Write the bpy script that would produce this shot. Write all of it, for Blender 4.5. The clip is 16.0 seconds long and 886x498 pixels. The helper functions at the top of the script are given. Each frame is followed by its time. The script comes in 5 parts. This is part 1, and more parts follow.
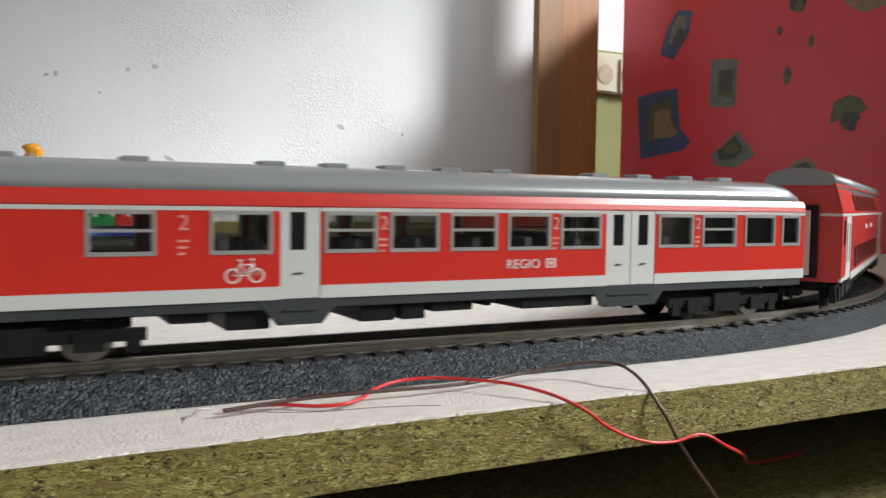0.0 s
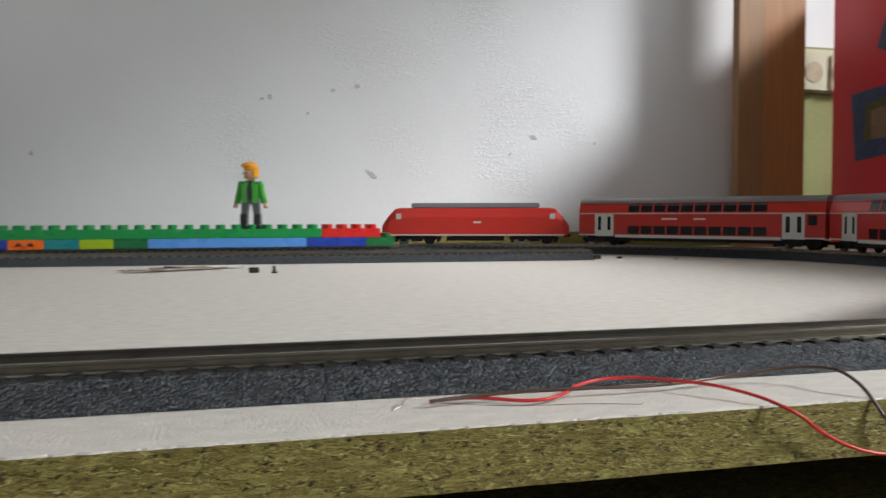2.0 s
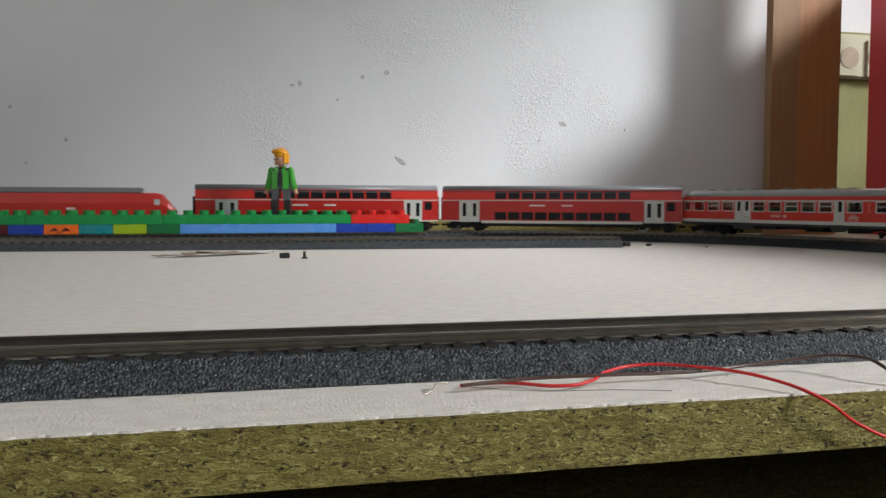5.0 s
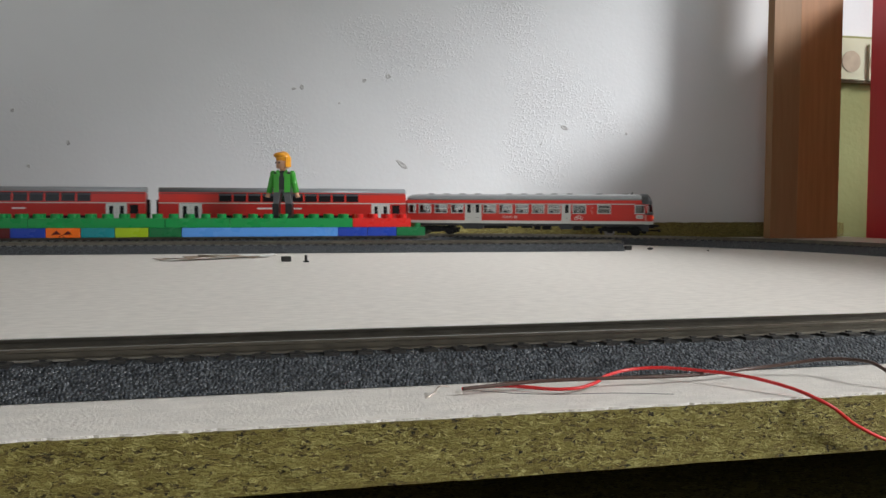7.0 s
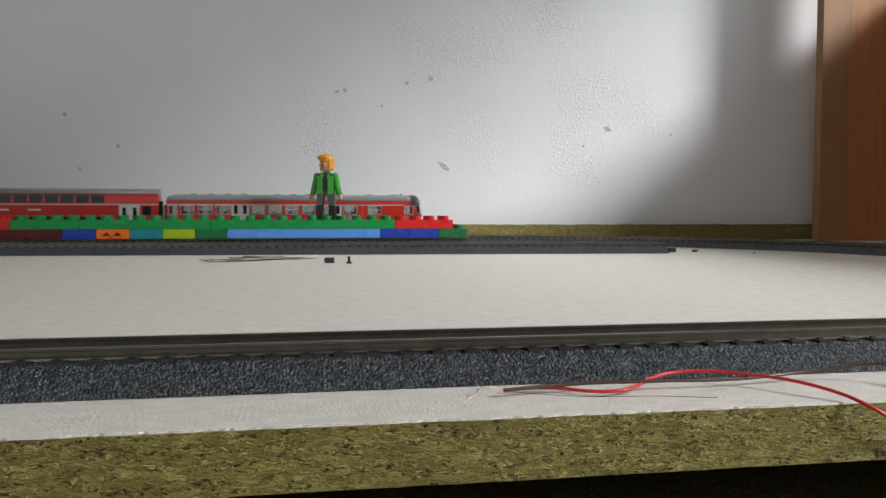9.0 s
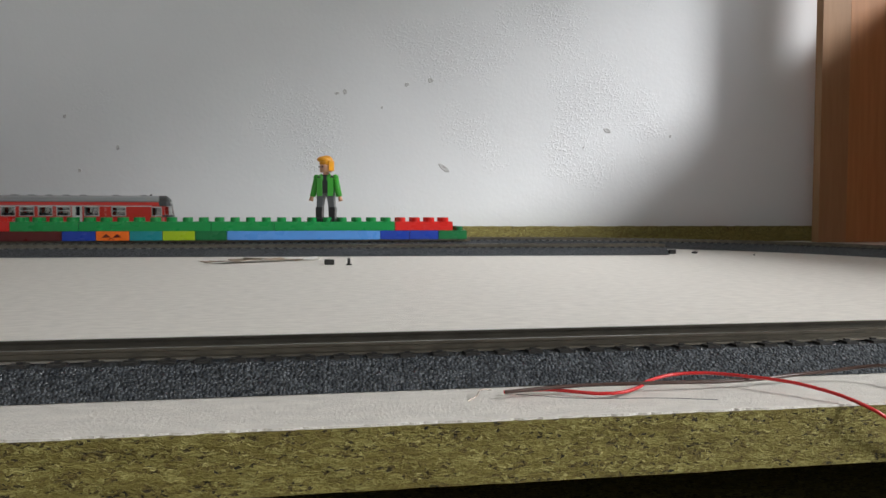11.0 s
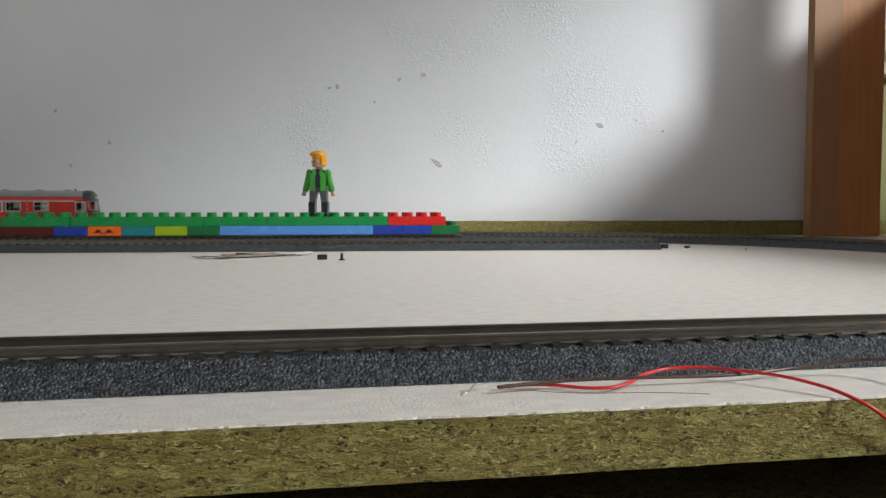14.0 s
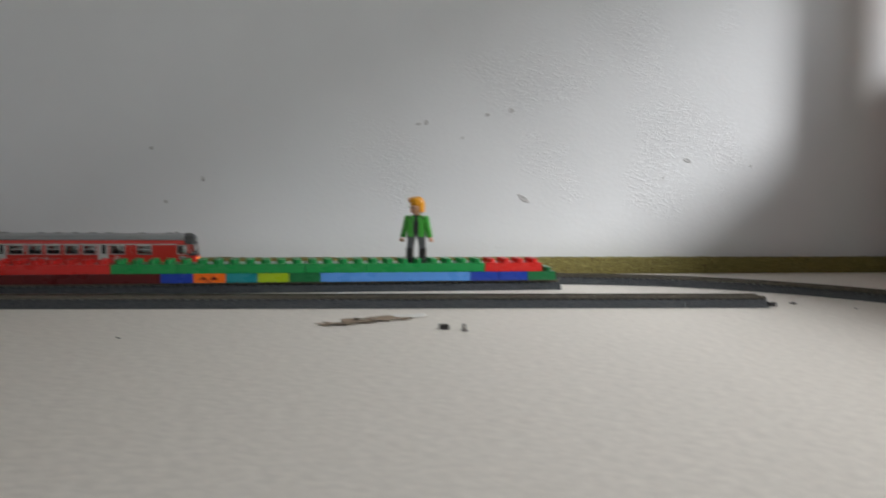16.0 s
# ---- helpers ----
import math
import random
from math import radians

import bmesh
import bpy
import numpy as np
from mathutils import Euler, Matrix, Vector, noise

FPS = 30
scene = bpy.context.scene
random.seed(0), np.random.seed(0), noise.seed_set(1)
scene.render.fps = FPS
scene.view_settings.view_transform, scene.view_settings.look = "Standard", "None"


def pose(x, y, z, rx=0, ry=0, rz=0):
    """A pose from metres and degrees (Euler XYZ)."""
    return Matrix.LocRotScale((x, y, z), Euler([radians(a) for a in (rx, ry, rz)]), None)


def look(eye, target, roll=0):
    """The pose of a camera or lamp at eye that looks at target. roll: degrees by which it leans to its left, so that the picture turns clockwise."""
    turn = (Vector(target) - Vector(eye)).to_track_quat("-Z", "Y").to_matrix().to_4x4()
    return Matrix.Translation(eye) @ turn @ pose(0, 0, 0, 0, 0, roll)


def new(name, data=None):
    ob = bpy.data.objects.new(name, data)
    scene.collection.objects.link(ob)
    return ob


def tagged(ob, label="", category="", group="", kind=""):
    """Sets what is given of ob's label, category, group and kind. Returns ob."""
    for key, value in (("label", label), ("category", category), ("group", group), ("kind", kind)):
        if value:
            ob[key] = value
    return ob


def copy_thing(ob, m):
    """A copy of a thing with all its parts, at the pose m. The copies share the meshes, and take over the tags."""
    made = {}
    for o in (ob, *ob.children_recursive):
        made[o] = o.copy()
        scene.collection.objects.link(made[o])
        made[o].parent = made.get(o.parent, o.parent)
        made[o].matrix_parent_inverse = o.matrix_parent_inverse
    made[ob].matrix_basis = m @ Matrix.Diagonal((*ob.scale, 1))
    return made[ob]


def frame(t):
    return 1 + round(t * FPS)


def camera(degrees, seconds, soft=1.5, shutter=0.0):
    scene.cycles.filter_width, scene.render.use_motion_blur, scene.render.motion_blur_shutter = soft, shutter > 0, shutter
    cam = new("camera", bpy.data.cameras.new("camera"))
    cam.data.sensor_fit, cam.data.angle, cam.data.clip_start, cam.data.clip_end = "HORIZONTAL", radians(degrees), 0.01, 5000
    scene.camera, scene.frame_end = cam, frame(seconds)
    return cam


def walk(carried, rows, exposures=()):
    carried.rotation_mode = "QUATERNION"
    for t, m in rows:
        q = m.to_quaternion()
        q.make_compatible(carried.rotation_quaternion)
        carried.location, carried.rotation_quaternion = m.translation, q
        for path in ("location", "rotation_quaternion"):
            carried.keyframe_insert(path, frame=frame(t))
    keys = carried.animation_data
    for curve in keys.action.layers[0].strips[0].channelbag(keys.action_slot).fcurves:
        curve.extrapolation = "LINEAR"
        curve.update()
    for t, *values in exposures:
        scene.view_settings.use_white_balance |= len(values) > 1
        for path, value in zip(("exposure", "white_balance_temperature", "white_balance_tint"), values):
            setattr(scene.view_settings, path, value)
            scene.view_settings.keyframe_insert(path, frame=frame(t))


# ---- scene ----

# ---- camera ----
cam = camera(54.75, 16.0, soft=1.5, shutter=0.35)
PATH = [
    (0.0, 0.1009, -0.1416, 0.0476, -28.18, -3.04, 0.82),
    (0.5, 0.1028, -0.1398, 0.0470, -32.22, -2.65, 0.81),
    (1.0, 0.1024, -0.1398, 0.0468, -34.11, -2.43, 0.85),
    (1.5, 0.1006, -0.1416, 0.0466, -33.09, -2.38, 0.66),
    (1.6, 0.1000, -0.1421, 0.0462, -30.90, -2.36, 0.50),
    (1.7, 0.0993, -0.1427, 0.0456, -27.70, -2.33, 0.35),
    (1.8, 0.0985, -0.1434, 0.0450, -22.13, -2.31, 0.20),
    (1.9, 0.0980, -0.1439, 0.0446, -18.35, -2.29, 0.05),
    (2.0, 0.0976, -0.1442, 0.0443, -15.41, -2.29, -0.05),
    (2.5, 0.0960, -0.1461, 0.0445, -13.09, -3.07, 0.12),
    (3.0, 0.0958, -0.1465, 0.0446, -13.18, -3.51, 0.26),
    (3.5, 0.0961, -0.1462, 0.0445, -13.45, -3.28, 0.19),
    (4.0, 0.0961, -0.1462, 0.0444, -13.59, -3.22, 0.14),
    (6.5, 0.0960, -0.1462, 0.0444, -13.50, -3.04, 0.20),
    (7.0, 0.0960, -0.1464, 0.0443, -13.46, -2.95, 0.18),
    (7.5, 0.0962, -0.1463, 0.0443, -13.31, -2.89, 0.10),
    (8.0, 0.0960, -0.1465, 0.0441, -13.45, -2.83, 0.14),
    (8.5, 0.0957, -0.1474, 0.0444, -12.33, -2.86, 0.12),
    (9.0, 0.0957, -0.1476, 0.0444, -10.65, -2.85, 0.16),
    (11.5, 0.0955, -0.1477, 0.0445, -10.69, -2.73, 0.17),
    (12.0, 0.0956, -0.1476, 0.0445, -10.75, -2.79, 0.18),
    (12.5, 0.0958, -0.1471, 0.0442, -10.84, -3.03, 0.17),
    (13.0, 0.0957, -0.1472, 0.0444, -10.98, -3.22, 0.15),
    (13.5, 0.0954, -0.1477, 0.0446, -11.01, -3.17, 0.14),
    (14.0, 0.0954, -0.1477, 0.0446, -11.15, -3.09, 0.11),
    (14.5, 0.0957, -0.1477, 0.0446, -11.17, -3.05, 0.04),
    (15.0, 0.0955, -0.1481, 0.0447, -11.10, -3.16, 0.02),
    (15.1, 0.0953, -0.1479, 0.0448, -11.12, -3.13, 0.03),
    (15.2, 0.0948, -0.1438, 0.0484, -11.16, -3.28, 0.11),
    (15.3, 0.0942, -0.1470, 0.0533, -11.22, -3.22, 0.12),
    (15.5, 0.0870, -0.1431, 0.0652, -11.28, -3.14, -0.14),
    (15.7, 0.0656, -0.1442, 0.0808, -11.09, -3.79, -0.44),
    (15.8, 0.0578, -0.1405, 0.0886, -10.69, -3.98, -0.25),
    (16.0, 0.0256, -0.1315, 0.1129, -9.07, -4.27, 0.68),
]
walk(cam, [(t, pose(x, y, z, 90 + p, 0, w) @ pose(0, 0, 0, 0, 0, r)) for t, x, y, z, w, p, r in PATH],
     exposures=[(0.0, 0.44), (0.9, 0.32), (1.5, 0.22), (2.2, 0.08), (15.2, 0.08), (16.0, -0.10)])

# ---- light: hazy sun and weak grey sky by the east window, added south fill ----
world = bpy.data.worlds.new("sky")
scene.world = world
world.use_nodes = True
wn = world.node_tree.nodes
sky = wn.new("ShaderNodeTexSky")
sky.sky_type = "NISHITA"
sky.sun_disc = False
sky.sun_elevation = radians(31.2)
sky.sun_rotation = radians(120.3)
world.node_tree.links.new(sky.outputs[0], wn["Background"].inputs[0])
wn["Background"].inputs[1].default_value = 0.08


def area_lamp(name, size_x, size_y, power, eye, target, colour):
    data = bpy.data.lights.new(name, "AREA")
    data.shape, data.size, data.size_y, data.energy, data.color = "RECTANGLE", size_x, size_y, power, colour
    ob = new(name, data)
    ob.matrix_world = look(eye, target)
    return ob


EAST = 1.60                           # inner face of the wall with the main window
WIN_E = (-1.55, 0.66, 0.45, 1.145)      # its opening: y0, y1, z0, z1
OPENING_S = (-1.90, -0.30, 0.55, 1.85)     # unseen opening added for a fill lamp behind the camera: x0, x1, z0, z1
SUN_FROM = Vector((1.8, -1.05, 1.26))   # hazy sun, high beyond the east window
sun_data = bpy.data.lights.new("hazy_sun", "SUN")
sun_data.energy, sun_data.angle, sun_data.color = 4.55, radians(12.5), (0.97, 0.985, 1.0)
sun = new("hazy_sun", sun_data)
sun.matrix_world = look(tuple(SUN_FROM * 3), (0, 0, 0))
east_light = area_lamp("east_window_light", 2.10, 0.66, 9, (1.66, -0.45, 0.80), (0.0, -0.45, 0.5), (0.93, 0.97, 1.0))
# added fill lamp behind the camera, brightens the sides facing south and west
south_light = area_lamp("south_fill_light", 1.55, 1.25, 7.8, (-1.1, -2.05, 1.20), (-0.6, 0.0, 0.9), (0.97, 0.98, 1.0))

# ---- materials ----


def mat(name, colour, rough=0.5, metal=0.0, var=0.0, scale=60.0, bump=0.0, bump_scale=300.0, dark=None, spec=0.5,
        emit=None, power=0.0, coat=0.0, stretch=(1, 1, 1), transmission=0.0, alpha=1.0):
    m = bpy.data.materials.new(name)
    m.use_nodes = True
    nt = m.node_tree
    b = nt.nodes["Principled BSDF"]
    b.inputs["Base Color"].default_value = (*colour, 1)
    b.inputs["Roughness"].default_value = rough
    b.inputs["Metallic"].default_value = metal
    b.inputs["Specular IOR Level"].default_value = spec
    b.inputs["Coat Weight"].default_value = coat
    b.inputs["Transmission Weight"].default_value = transmission
    b.inputs["Alpha"].default_value = alpha
    if emit:
        b.inputs["Emission Color"].default_value = (*emit, 1)
        b.inputs["Emission Strength"].default_value = power
    if var or bump:
        tc = nt.nodes.new("ShaderNodeTexCoord")
        mp = nt.nodes.new("ShaderNodeMapping")
        mp.inputs["Scale"].default_value = stretch
        nt.links.new(tc.outputs["Object"], mp.inputs[0])
    if var:
        n1 = nt.nodes.new("ShaderNodeTexNoise")
        n1.inputs["Scale"].default_value = scale
        n1.inputs["Detail"].default_value = 6
        nt.links.new(mp.outputs[0], n1.inputs["Vector"])
        ramp = nt.nodes.new("ShaderNodeValToRGB")
        d = dark or tuple(c * (1 - var) for c in colour)
        ramp.color_ramp.elements[0].color, ramp.color_ramp.elements[0].position = (*d, 1), 0.32
        ramp.color_ramp.elements[1].color, ramp.color_ramp.elements[1].position = (*colour, 1), 0.68
        nt.links.new(n1.outputs["Fac"], ramp.inputs[0])
        nt.links.new(ramp.outputs[0], b.inputs["Base Color"])
        mr = nt.nodes.new("ShaderNodeMapRange")
        mr.inputs["To Min"].default_value, mr.inputs["To Max"].default_value = min(1, rough * 1.15), rough * 0.85
        nt.links.new(n1.outputs["Fac"], mr.inputs["Value"])
        nt.links.new(mr.outputs[0], b.inputs["Roughness"])
    if bump:
        n2 = nt.nodes.new("ShaderNodeTexNoise")
        n2.inputs["Scale"].default_value = bump_scale
        n2.inputs["Detail"].default_value = 4
        nt.links.new(mp.outputs[0], n2.inputs["Vector"])
        bp = nt.nodes.new("ShaderNodeBump")
        bp.inputs["Strength"].default_value = bump
        bp.inputs["Distance"].default_value = 0.001
        nt.links.new(n2.outputs["Fac"], bp.inputs["Height"])
        nt.links.new(bp.outputs[0], b.inputs["Normal"])
    return m


def plaster_material():
    """White painted plaster with fine grain, blistered patches and old dents."""
    m = mat("white_plaster", (0.76, 0.775, 0.79), 0.75, var=0.06, scale=5.0)
    nt = m.node_tree
    b = nt.nodes["Principled BSDF"]
    tc = nt.nodes.new("ShaderNodeTexCoord")
    fine = nt.nodes.new("ShaderNodeTexNoise")
    fine.inputs["Scale"].default_value, fine.inputs["Detail"].default_value = 200, 5
    blister = nt.nodes.new("ShaderNodeTexNoise")
    blister.inputs["Scale"].default_value, blister.inputs["Detail"].default_value = 380, 3
    patch = nt.nodes.new("ShaderNodeTexNoise")
    patch.inputs["Scale"].default_value, patch.inputs["Detail"].default_value = 9, 3
    wide = nt.nodes.new("ShaderNodeTexNoise")
    wide.inputs["Scale"].default_value, wide.inputs["Detail"].default_value = 14, 2
    for n in (fine, blister, patch, wide):
        nt.links.new(tc.outputs["Object"], n.inputs["Vector"])
    mask = nt.nodes.new("ShaderNodeMapRange")
    mask.inputs["From Min"].default_value, mask.inputs["From Max"].default_value = 0.52, 0.68
    mask.inputs["To Max"].default_value = 0.6
    dist = nt.nodes.new("ShaderNodeVectorMath")
    dist.operation = "DISTANCE"
    dist.inputs[1].default_value = (0.42, 0.954, 0.19)
    nt.links.new(tc.outputs["Object"], dist.inputs[0])
    near = nt.nodes.new("ShaderNodeMapRange")
    near.inputs["From Min"].default_value, near.inputs["From Max"].default_value = 0.06, 0.45
    near.inputs["To Min"].default_value, near.inputs["To Max"].default_value = 0.10, -0.16
    nt.links.new(dist.outputs["Value"], near.inputs["Value"])
    where = nt.nodes.new("ShaderNodeMath")
    nt.links.new(patch.outputs["Fac"], where.inputs[0])
    nt.links.new(near.outputs[0], where.inputs[1])
    nt.links.new(where.outputs[0], mask.inputs["Value"])
    bl = nt.nodes.new("ShaderNodeMapRange")
    bl.inputs["From Min"].default_value, bl.inputs["From Max"].default_value = 0.50, 0.66
    nt.links.new(blister.outputs["Fac"], bl.inputs["Value"])
    mul = nt.nodes.new("ShaderNodeMath")
    mul.operation = "MULTIPLY"
    mul.use_clamp = True
    nt.links.new(mask.outputs[0], mul.inputs[0])
    nt.links.new(bl.outputs[0], mul.inputs[1])
    add = nt.nodes.new("ShaderNodeMath")
    add.operation = "MULTIPLY_ADD"
    add.inputs[1].default_value = 0.22
    nt.links.new(fine.outputs["Fac"], add.inputs[0])
    nt.links.new(mul.outputs[0], add.inputs[2])
    add2 = nt.nodes.new("ShaderNodeMath")
    add2.operation = "MULTIPLY_ADD"
    add2.inputs[1].default_value = 0.9
    nt.links.new(wide.outputs["Fac"], add2.inputs[0])
    nt.links.new(add.outputs[0], add2.inputs[2])
    bp = nt.nodes.new("ShaderNodeBump")
    bp.inputs["Strength"].default_value, bp.inputs["Distance"].default_value = 0.75, 0.0012
    nt.links.new(add2.outputs[0], bp.inputs["Height"])
    nt.links.new(bp.outputs[0], b.inputs["Normal"])
    return m


def chip_material():
    """Pressed green-dyed wood chips: pale flakes, olive glue, dark voids."""
    m = bpy.data.materials.new("chipboard")
    m.use_nodes = True
    nt = m.node_tree
    b = nt.nodes["Principled BSDF"]
    b.inputs["Roughness"].default_value = 0.85
    tc = nt.nodes.new("ShaderNodeTexCoord")
    mp = nt.nodes.new("ShaderNodeMapping")
    mp.inputs["Scale"].default_value = (1.25, 1.25, 1.5)
    nt.links.new(tc.outputs["Object"], mp.inputs[0])
    warp = nt.nodes.new("ShaderNodeTexNoise")
    warp.inputs["Scale"].default_value, warp.inputs["Detail"].default_value = 420, 3
    nt.links.new(mp.outputs[0], warp.inputs["Vector"])
    mix = nt.nodes.new("ShaderNodeMix")
    mix.data_type, mix.inputs["Factor"].default_value = "VECTOR", 0.0032
    nt.links.new(mp.outputs[0], mix.inputs[4])
    nt.links.new(warp.outputs["Color"], mix.inputs[5])
    cells = []
    for size, stretch in ((430, (0.5, 1, 1.5)), (1150, (0.7, 1, 1.3))):
        m2 = nt.nodes.new("ShaderNodeMapping")
        m2.inputs["Scale"].default_value = stretch
        m2.inputs["Rotation"].default_value = (0, 0.25 if size < 800 else -0.3, 0)
        nt.links.new(mix.outputs[1], m2.inputs[0])
        vor = nt.nodes.new("ShaderNodeTexVoronoi")
        vor.inputs["Scale"].default_value = size
        nt.links.new(m2.outputs[0], vor.inputs["Vector"])
        sep = nt.nodes.new("ShaderNodeSeparateColor")
        nt.links.new(vor.outputs["Color"], sep.inputs[0])
        cells.append(sep)
    # a large flake shows where its own chance is high, fine chips elsewhere
    big = nt.nodes.new("ShaderNodeMapRange")
    big.inputs["From Min"].default_value, big.inputs["From Max"].default_value = 0.50, 0.52
    nt.links.new(cells[0].outputs[1], big.inputs["Value"])
    flake = nt.nodes.new("ShaderNodeMapRange")
    flake.inputs["To Min"].default_value, flake.inputs["To Max"].default_value = 0.35, 0.9
    nt.links.new(cells[0].outputs[0], flake.inputs["Value"])
    pick = nt.nodes.new("ShaderNodeMix")
    nt.links.new(big.outputs[0], pick.inputs[0])
    nt.links.new(cells[1].outputs[0], pick.inputs[2])
    nt.links.new(flake.outputs[0], pick.inputs[3])
    n3 = nt.nodes.new("ShaderNodeTexNoise")
    n3.inputs["Scale"].default_value, n3.inputs["Detail"].default_value = 900, 4
    fibre = nt.nodes.new("ShaderNodeMapping")
    fibre.inputs["Scale"].default_value, fibre.inputs["Rotation"].default_value = (0.45, 1, 1.5), (0, 0.2, 0)
    nt.links.new(mix.outputs[1], fibre.inputs[0])
    nt.links.new(fibre.outputs[0], n3.inputs["Vector"])
    av2 = nt.nodes.new("ShaderNodeMath")
    av2.operation = "MULTIPLY_ADD"
    av2.inputs[1].default_value = 0.62
    av = nt.nodes.new("ShaderNodeMath")
    av.operation = "MULTIPLY_ADD"
    av.inputs[1].default_value, av.inputs[2].default_value = 0.80, -0.24
    nt.links.new(pick.outputs[0], av.inputs[0])
    nt.links.new(n3.outputs["Fac"], av2.inputs[0])
    nt.links.new(av.outputs[0], av2.inputs[2])
    ramp = nt.nodes.new("ShaderNodeValToRGB")
    e = ramp.color_ramp.elements
    e[0].position, e[0].color = 0.03, (0.010, 0.008, 0.003, 1)
    e[1].position, e[1].color = 1.0, (0.52, 0.46, 0.18, 1)
    for p, c in ((0.11, (0.045, 0.034, 0.010, 1)), (0.20, (0.13, 0.095, 0.022, 1)), (0.50, (0.20, 0.165, 0.038, 1)), (0.74, (0.28, 0.25, 0.075, 1))):
        k = e.new(p)
        k.color = c
    # dark cracks between the shreds
    seam = nt.nodes.new("ShaderNodeTexVoronoi")
    seam.feature = "DISTANCE_TO_EDGE"
    seam.inputs["Scale"].default_value = 560
    nt.links.new(fibre.outputs[0], seam.inputs["Vector"])
    crack = nt.nodes.new("ShaderNodeMapRange")
    crack.inputs["From Max"].default_value, crack.inputs["To Min"].default_value = 0.07, 0.45
    nt.links.new(seam.outputs["Distance"], crack.inputs["Value"])
    dim = nt.nodes.new("ShaderNodeMath")
    dim.operation = "MULTIPLY"
    nt.links.new(av2.outputs[0], dim.inputs[0])
    nt.links.new(crack.outputs[0], dim.inputs[1])
    nt.links.new(dim.outputs[0], ramp.inputs[0])
    nt.links.new(ramp.outputs[0], b.inputs["Base Color"])
    bp = nt.nodes.new("ShaderNodeBump")
    bp.inputs["Strength"].default_value, bp.inputs["Distance"].default_value = 0.9, 0.0012
    nt.links.new(av2.outputs[0], bp.inputs["Height"])
    nt.links.new(bp.outputs[0], b.inputs["Normal"])
    return m


def foam_material():
    """Black plastic ballast with a pebbled, slightly shiny grain and sparkle put into its colour."""
    m = mat("ballast_plastic", (0.034, 0.041, 0.049), 0.33, var=0.30, scale=90)
    nt = m.node_tree
    b = nt.nodes["Principled BSDF"]
    tc = nt.nodes.new("ShaderNodeTexCoord")
    vor = nt.nodes.new("ShaderNodeTexVoronoi")
    vor.inputs["Scale"].default_value = 1250
    nt.links.new(tc.outputs["Object"], vor.inputs["Vector"])
    grain = nt.nodes.new("ShaderNodeSeparateColor")
    nt.links.new(vor.outputs["Color"], grain.inputs[0])
    # random pebbles lightened: their glints are painted into the base colour
    sparkle_tone = nt.nodes.new("ShaderNodeValToRGB")
    sparkle_tone.color_ramp.elements[0].position, sparkle_tone.color_ramp.elements[0].color = 0.35, (0.020, 0.024, 0.029, 1)
    sparkle_tone.color_ramp.elements[1].position, sparkle_tone.color_ramp.elements[1].color = 1.0, (0.088, 0.097, 0.106, 1)
    nt.links.new(grain.outputs[0], sparkle_tone.inputs[0])
    nt.links.new(sparkle_tone.outputs[0], b.inputs["Base Color"])
    bp = nt.nodes.new("ShaderNodeBump")
    bp.invert = True
    bp.inputs["Strength"].default_value, bp.inputs["Distance"].default_value = 1.0, 0.0010
    nt.links.new(vor.outputs["Distance"], bp.inputs["Height"])
    nt.links.new(bp.outputs[0], b.inputs["Normal"])
    return m


def wood_material(name, light, dark, rough=0.4):
    m = mat(name, light, rough, var=0.3, scale=18, dark=dark, stretch=(9, 9, 0.7), bump=0.12, bump_scale=160)
    return m


M_WALL = plaster_material()
M_CHIP = chip_material()
M_FOAM = foam_material()
M_TOP = mat("board_facing", (0.82, 0.775, 0.71), 0.5, var=0.15, scale=170, stretch=(0.8, 1.3, 1), bump=0.6, bump_scale=1300)
M_ROOM = mat("room_cream_paint", (0.66, 0.63, 0.56), 0.8, var=0.1, scale=6, bump=0.3, bump_scale=120)
M_WALL_OLIVE = mat("olive_wall_tone", (0.25, 0.255, 0.095), 0.8, var=0.08, scale=14, bump=0.5, bump_scale=120)
M_POST = wood_material("beech_veneer", (0.40, 0.18, 0.066), (0.33, 0.145, 0.052), 0.45)
M_POST_PALE = wood_material("left_beech_strip", (0.32, 0.175, 0.08), (0.27, 0.145, 0.064), 0.5)
M_REDP = mat("red_lacquer", (0.66, 0.040, 0.055), 0.35, var=0.12, scale=6, bump=0.05, bump_scale=60)
M_TEAL = mat("teal_lacquer", (0.12, 0.22, 0.205), 0.45, var=0.15, scale=5)
M_CARPET = mat("room_floor", (0.26, 0.20, 0.13), 0.9, var=0.3, scale=20, bump=0.4, bump_scale=200)
M_RAIL = mat("nickel_rail", (0.22, 0.20, 0.165), 0.32, 0.9, var=0.3, scale=120)
M_SLEEPER = mat("sleeper_plastic", (0.018, 0.017, 0.016), 0.42, var=0.3, scale=300)
M_TRED = mat("train_red", (0.52, 0.022, 0.012), 0.33, var=0.05, scale=30, bump=0.03, bump_scale=900)
M_TREDD = mat("train_red_deep", (0.42, 0.014, 0.010), 0.35, var=0.06, scale=30)
M_LGREY = mat("train_light_grey", (0.52, 0.53, 0.50), 0.4, var=0.05, scale=60)
M_ROOF = mat("train_roof_grey", (0.21, 0.22, 0.23), 0.36, var=0.10, scale=40, bump=0.04, bump_scale=600)
M_ROOF_LIGHT = mat("coach_roof_grey", (0.24, 0.25, 0.255), 0.33, var=0.08, scale=40, bump=0.03, bump_scale=600, coat=1.0)
M_DARK = mat("underframe_black", (0.010, 0.010, 0.011), 0.5, var=0.4, scale=200, bump=0.1, bump_scale=500, spec=0.15)
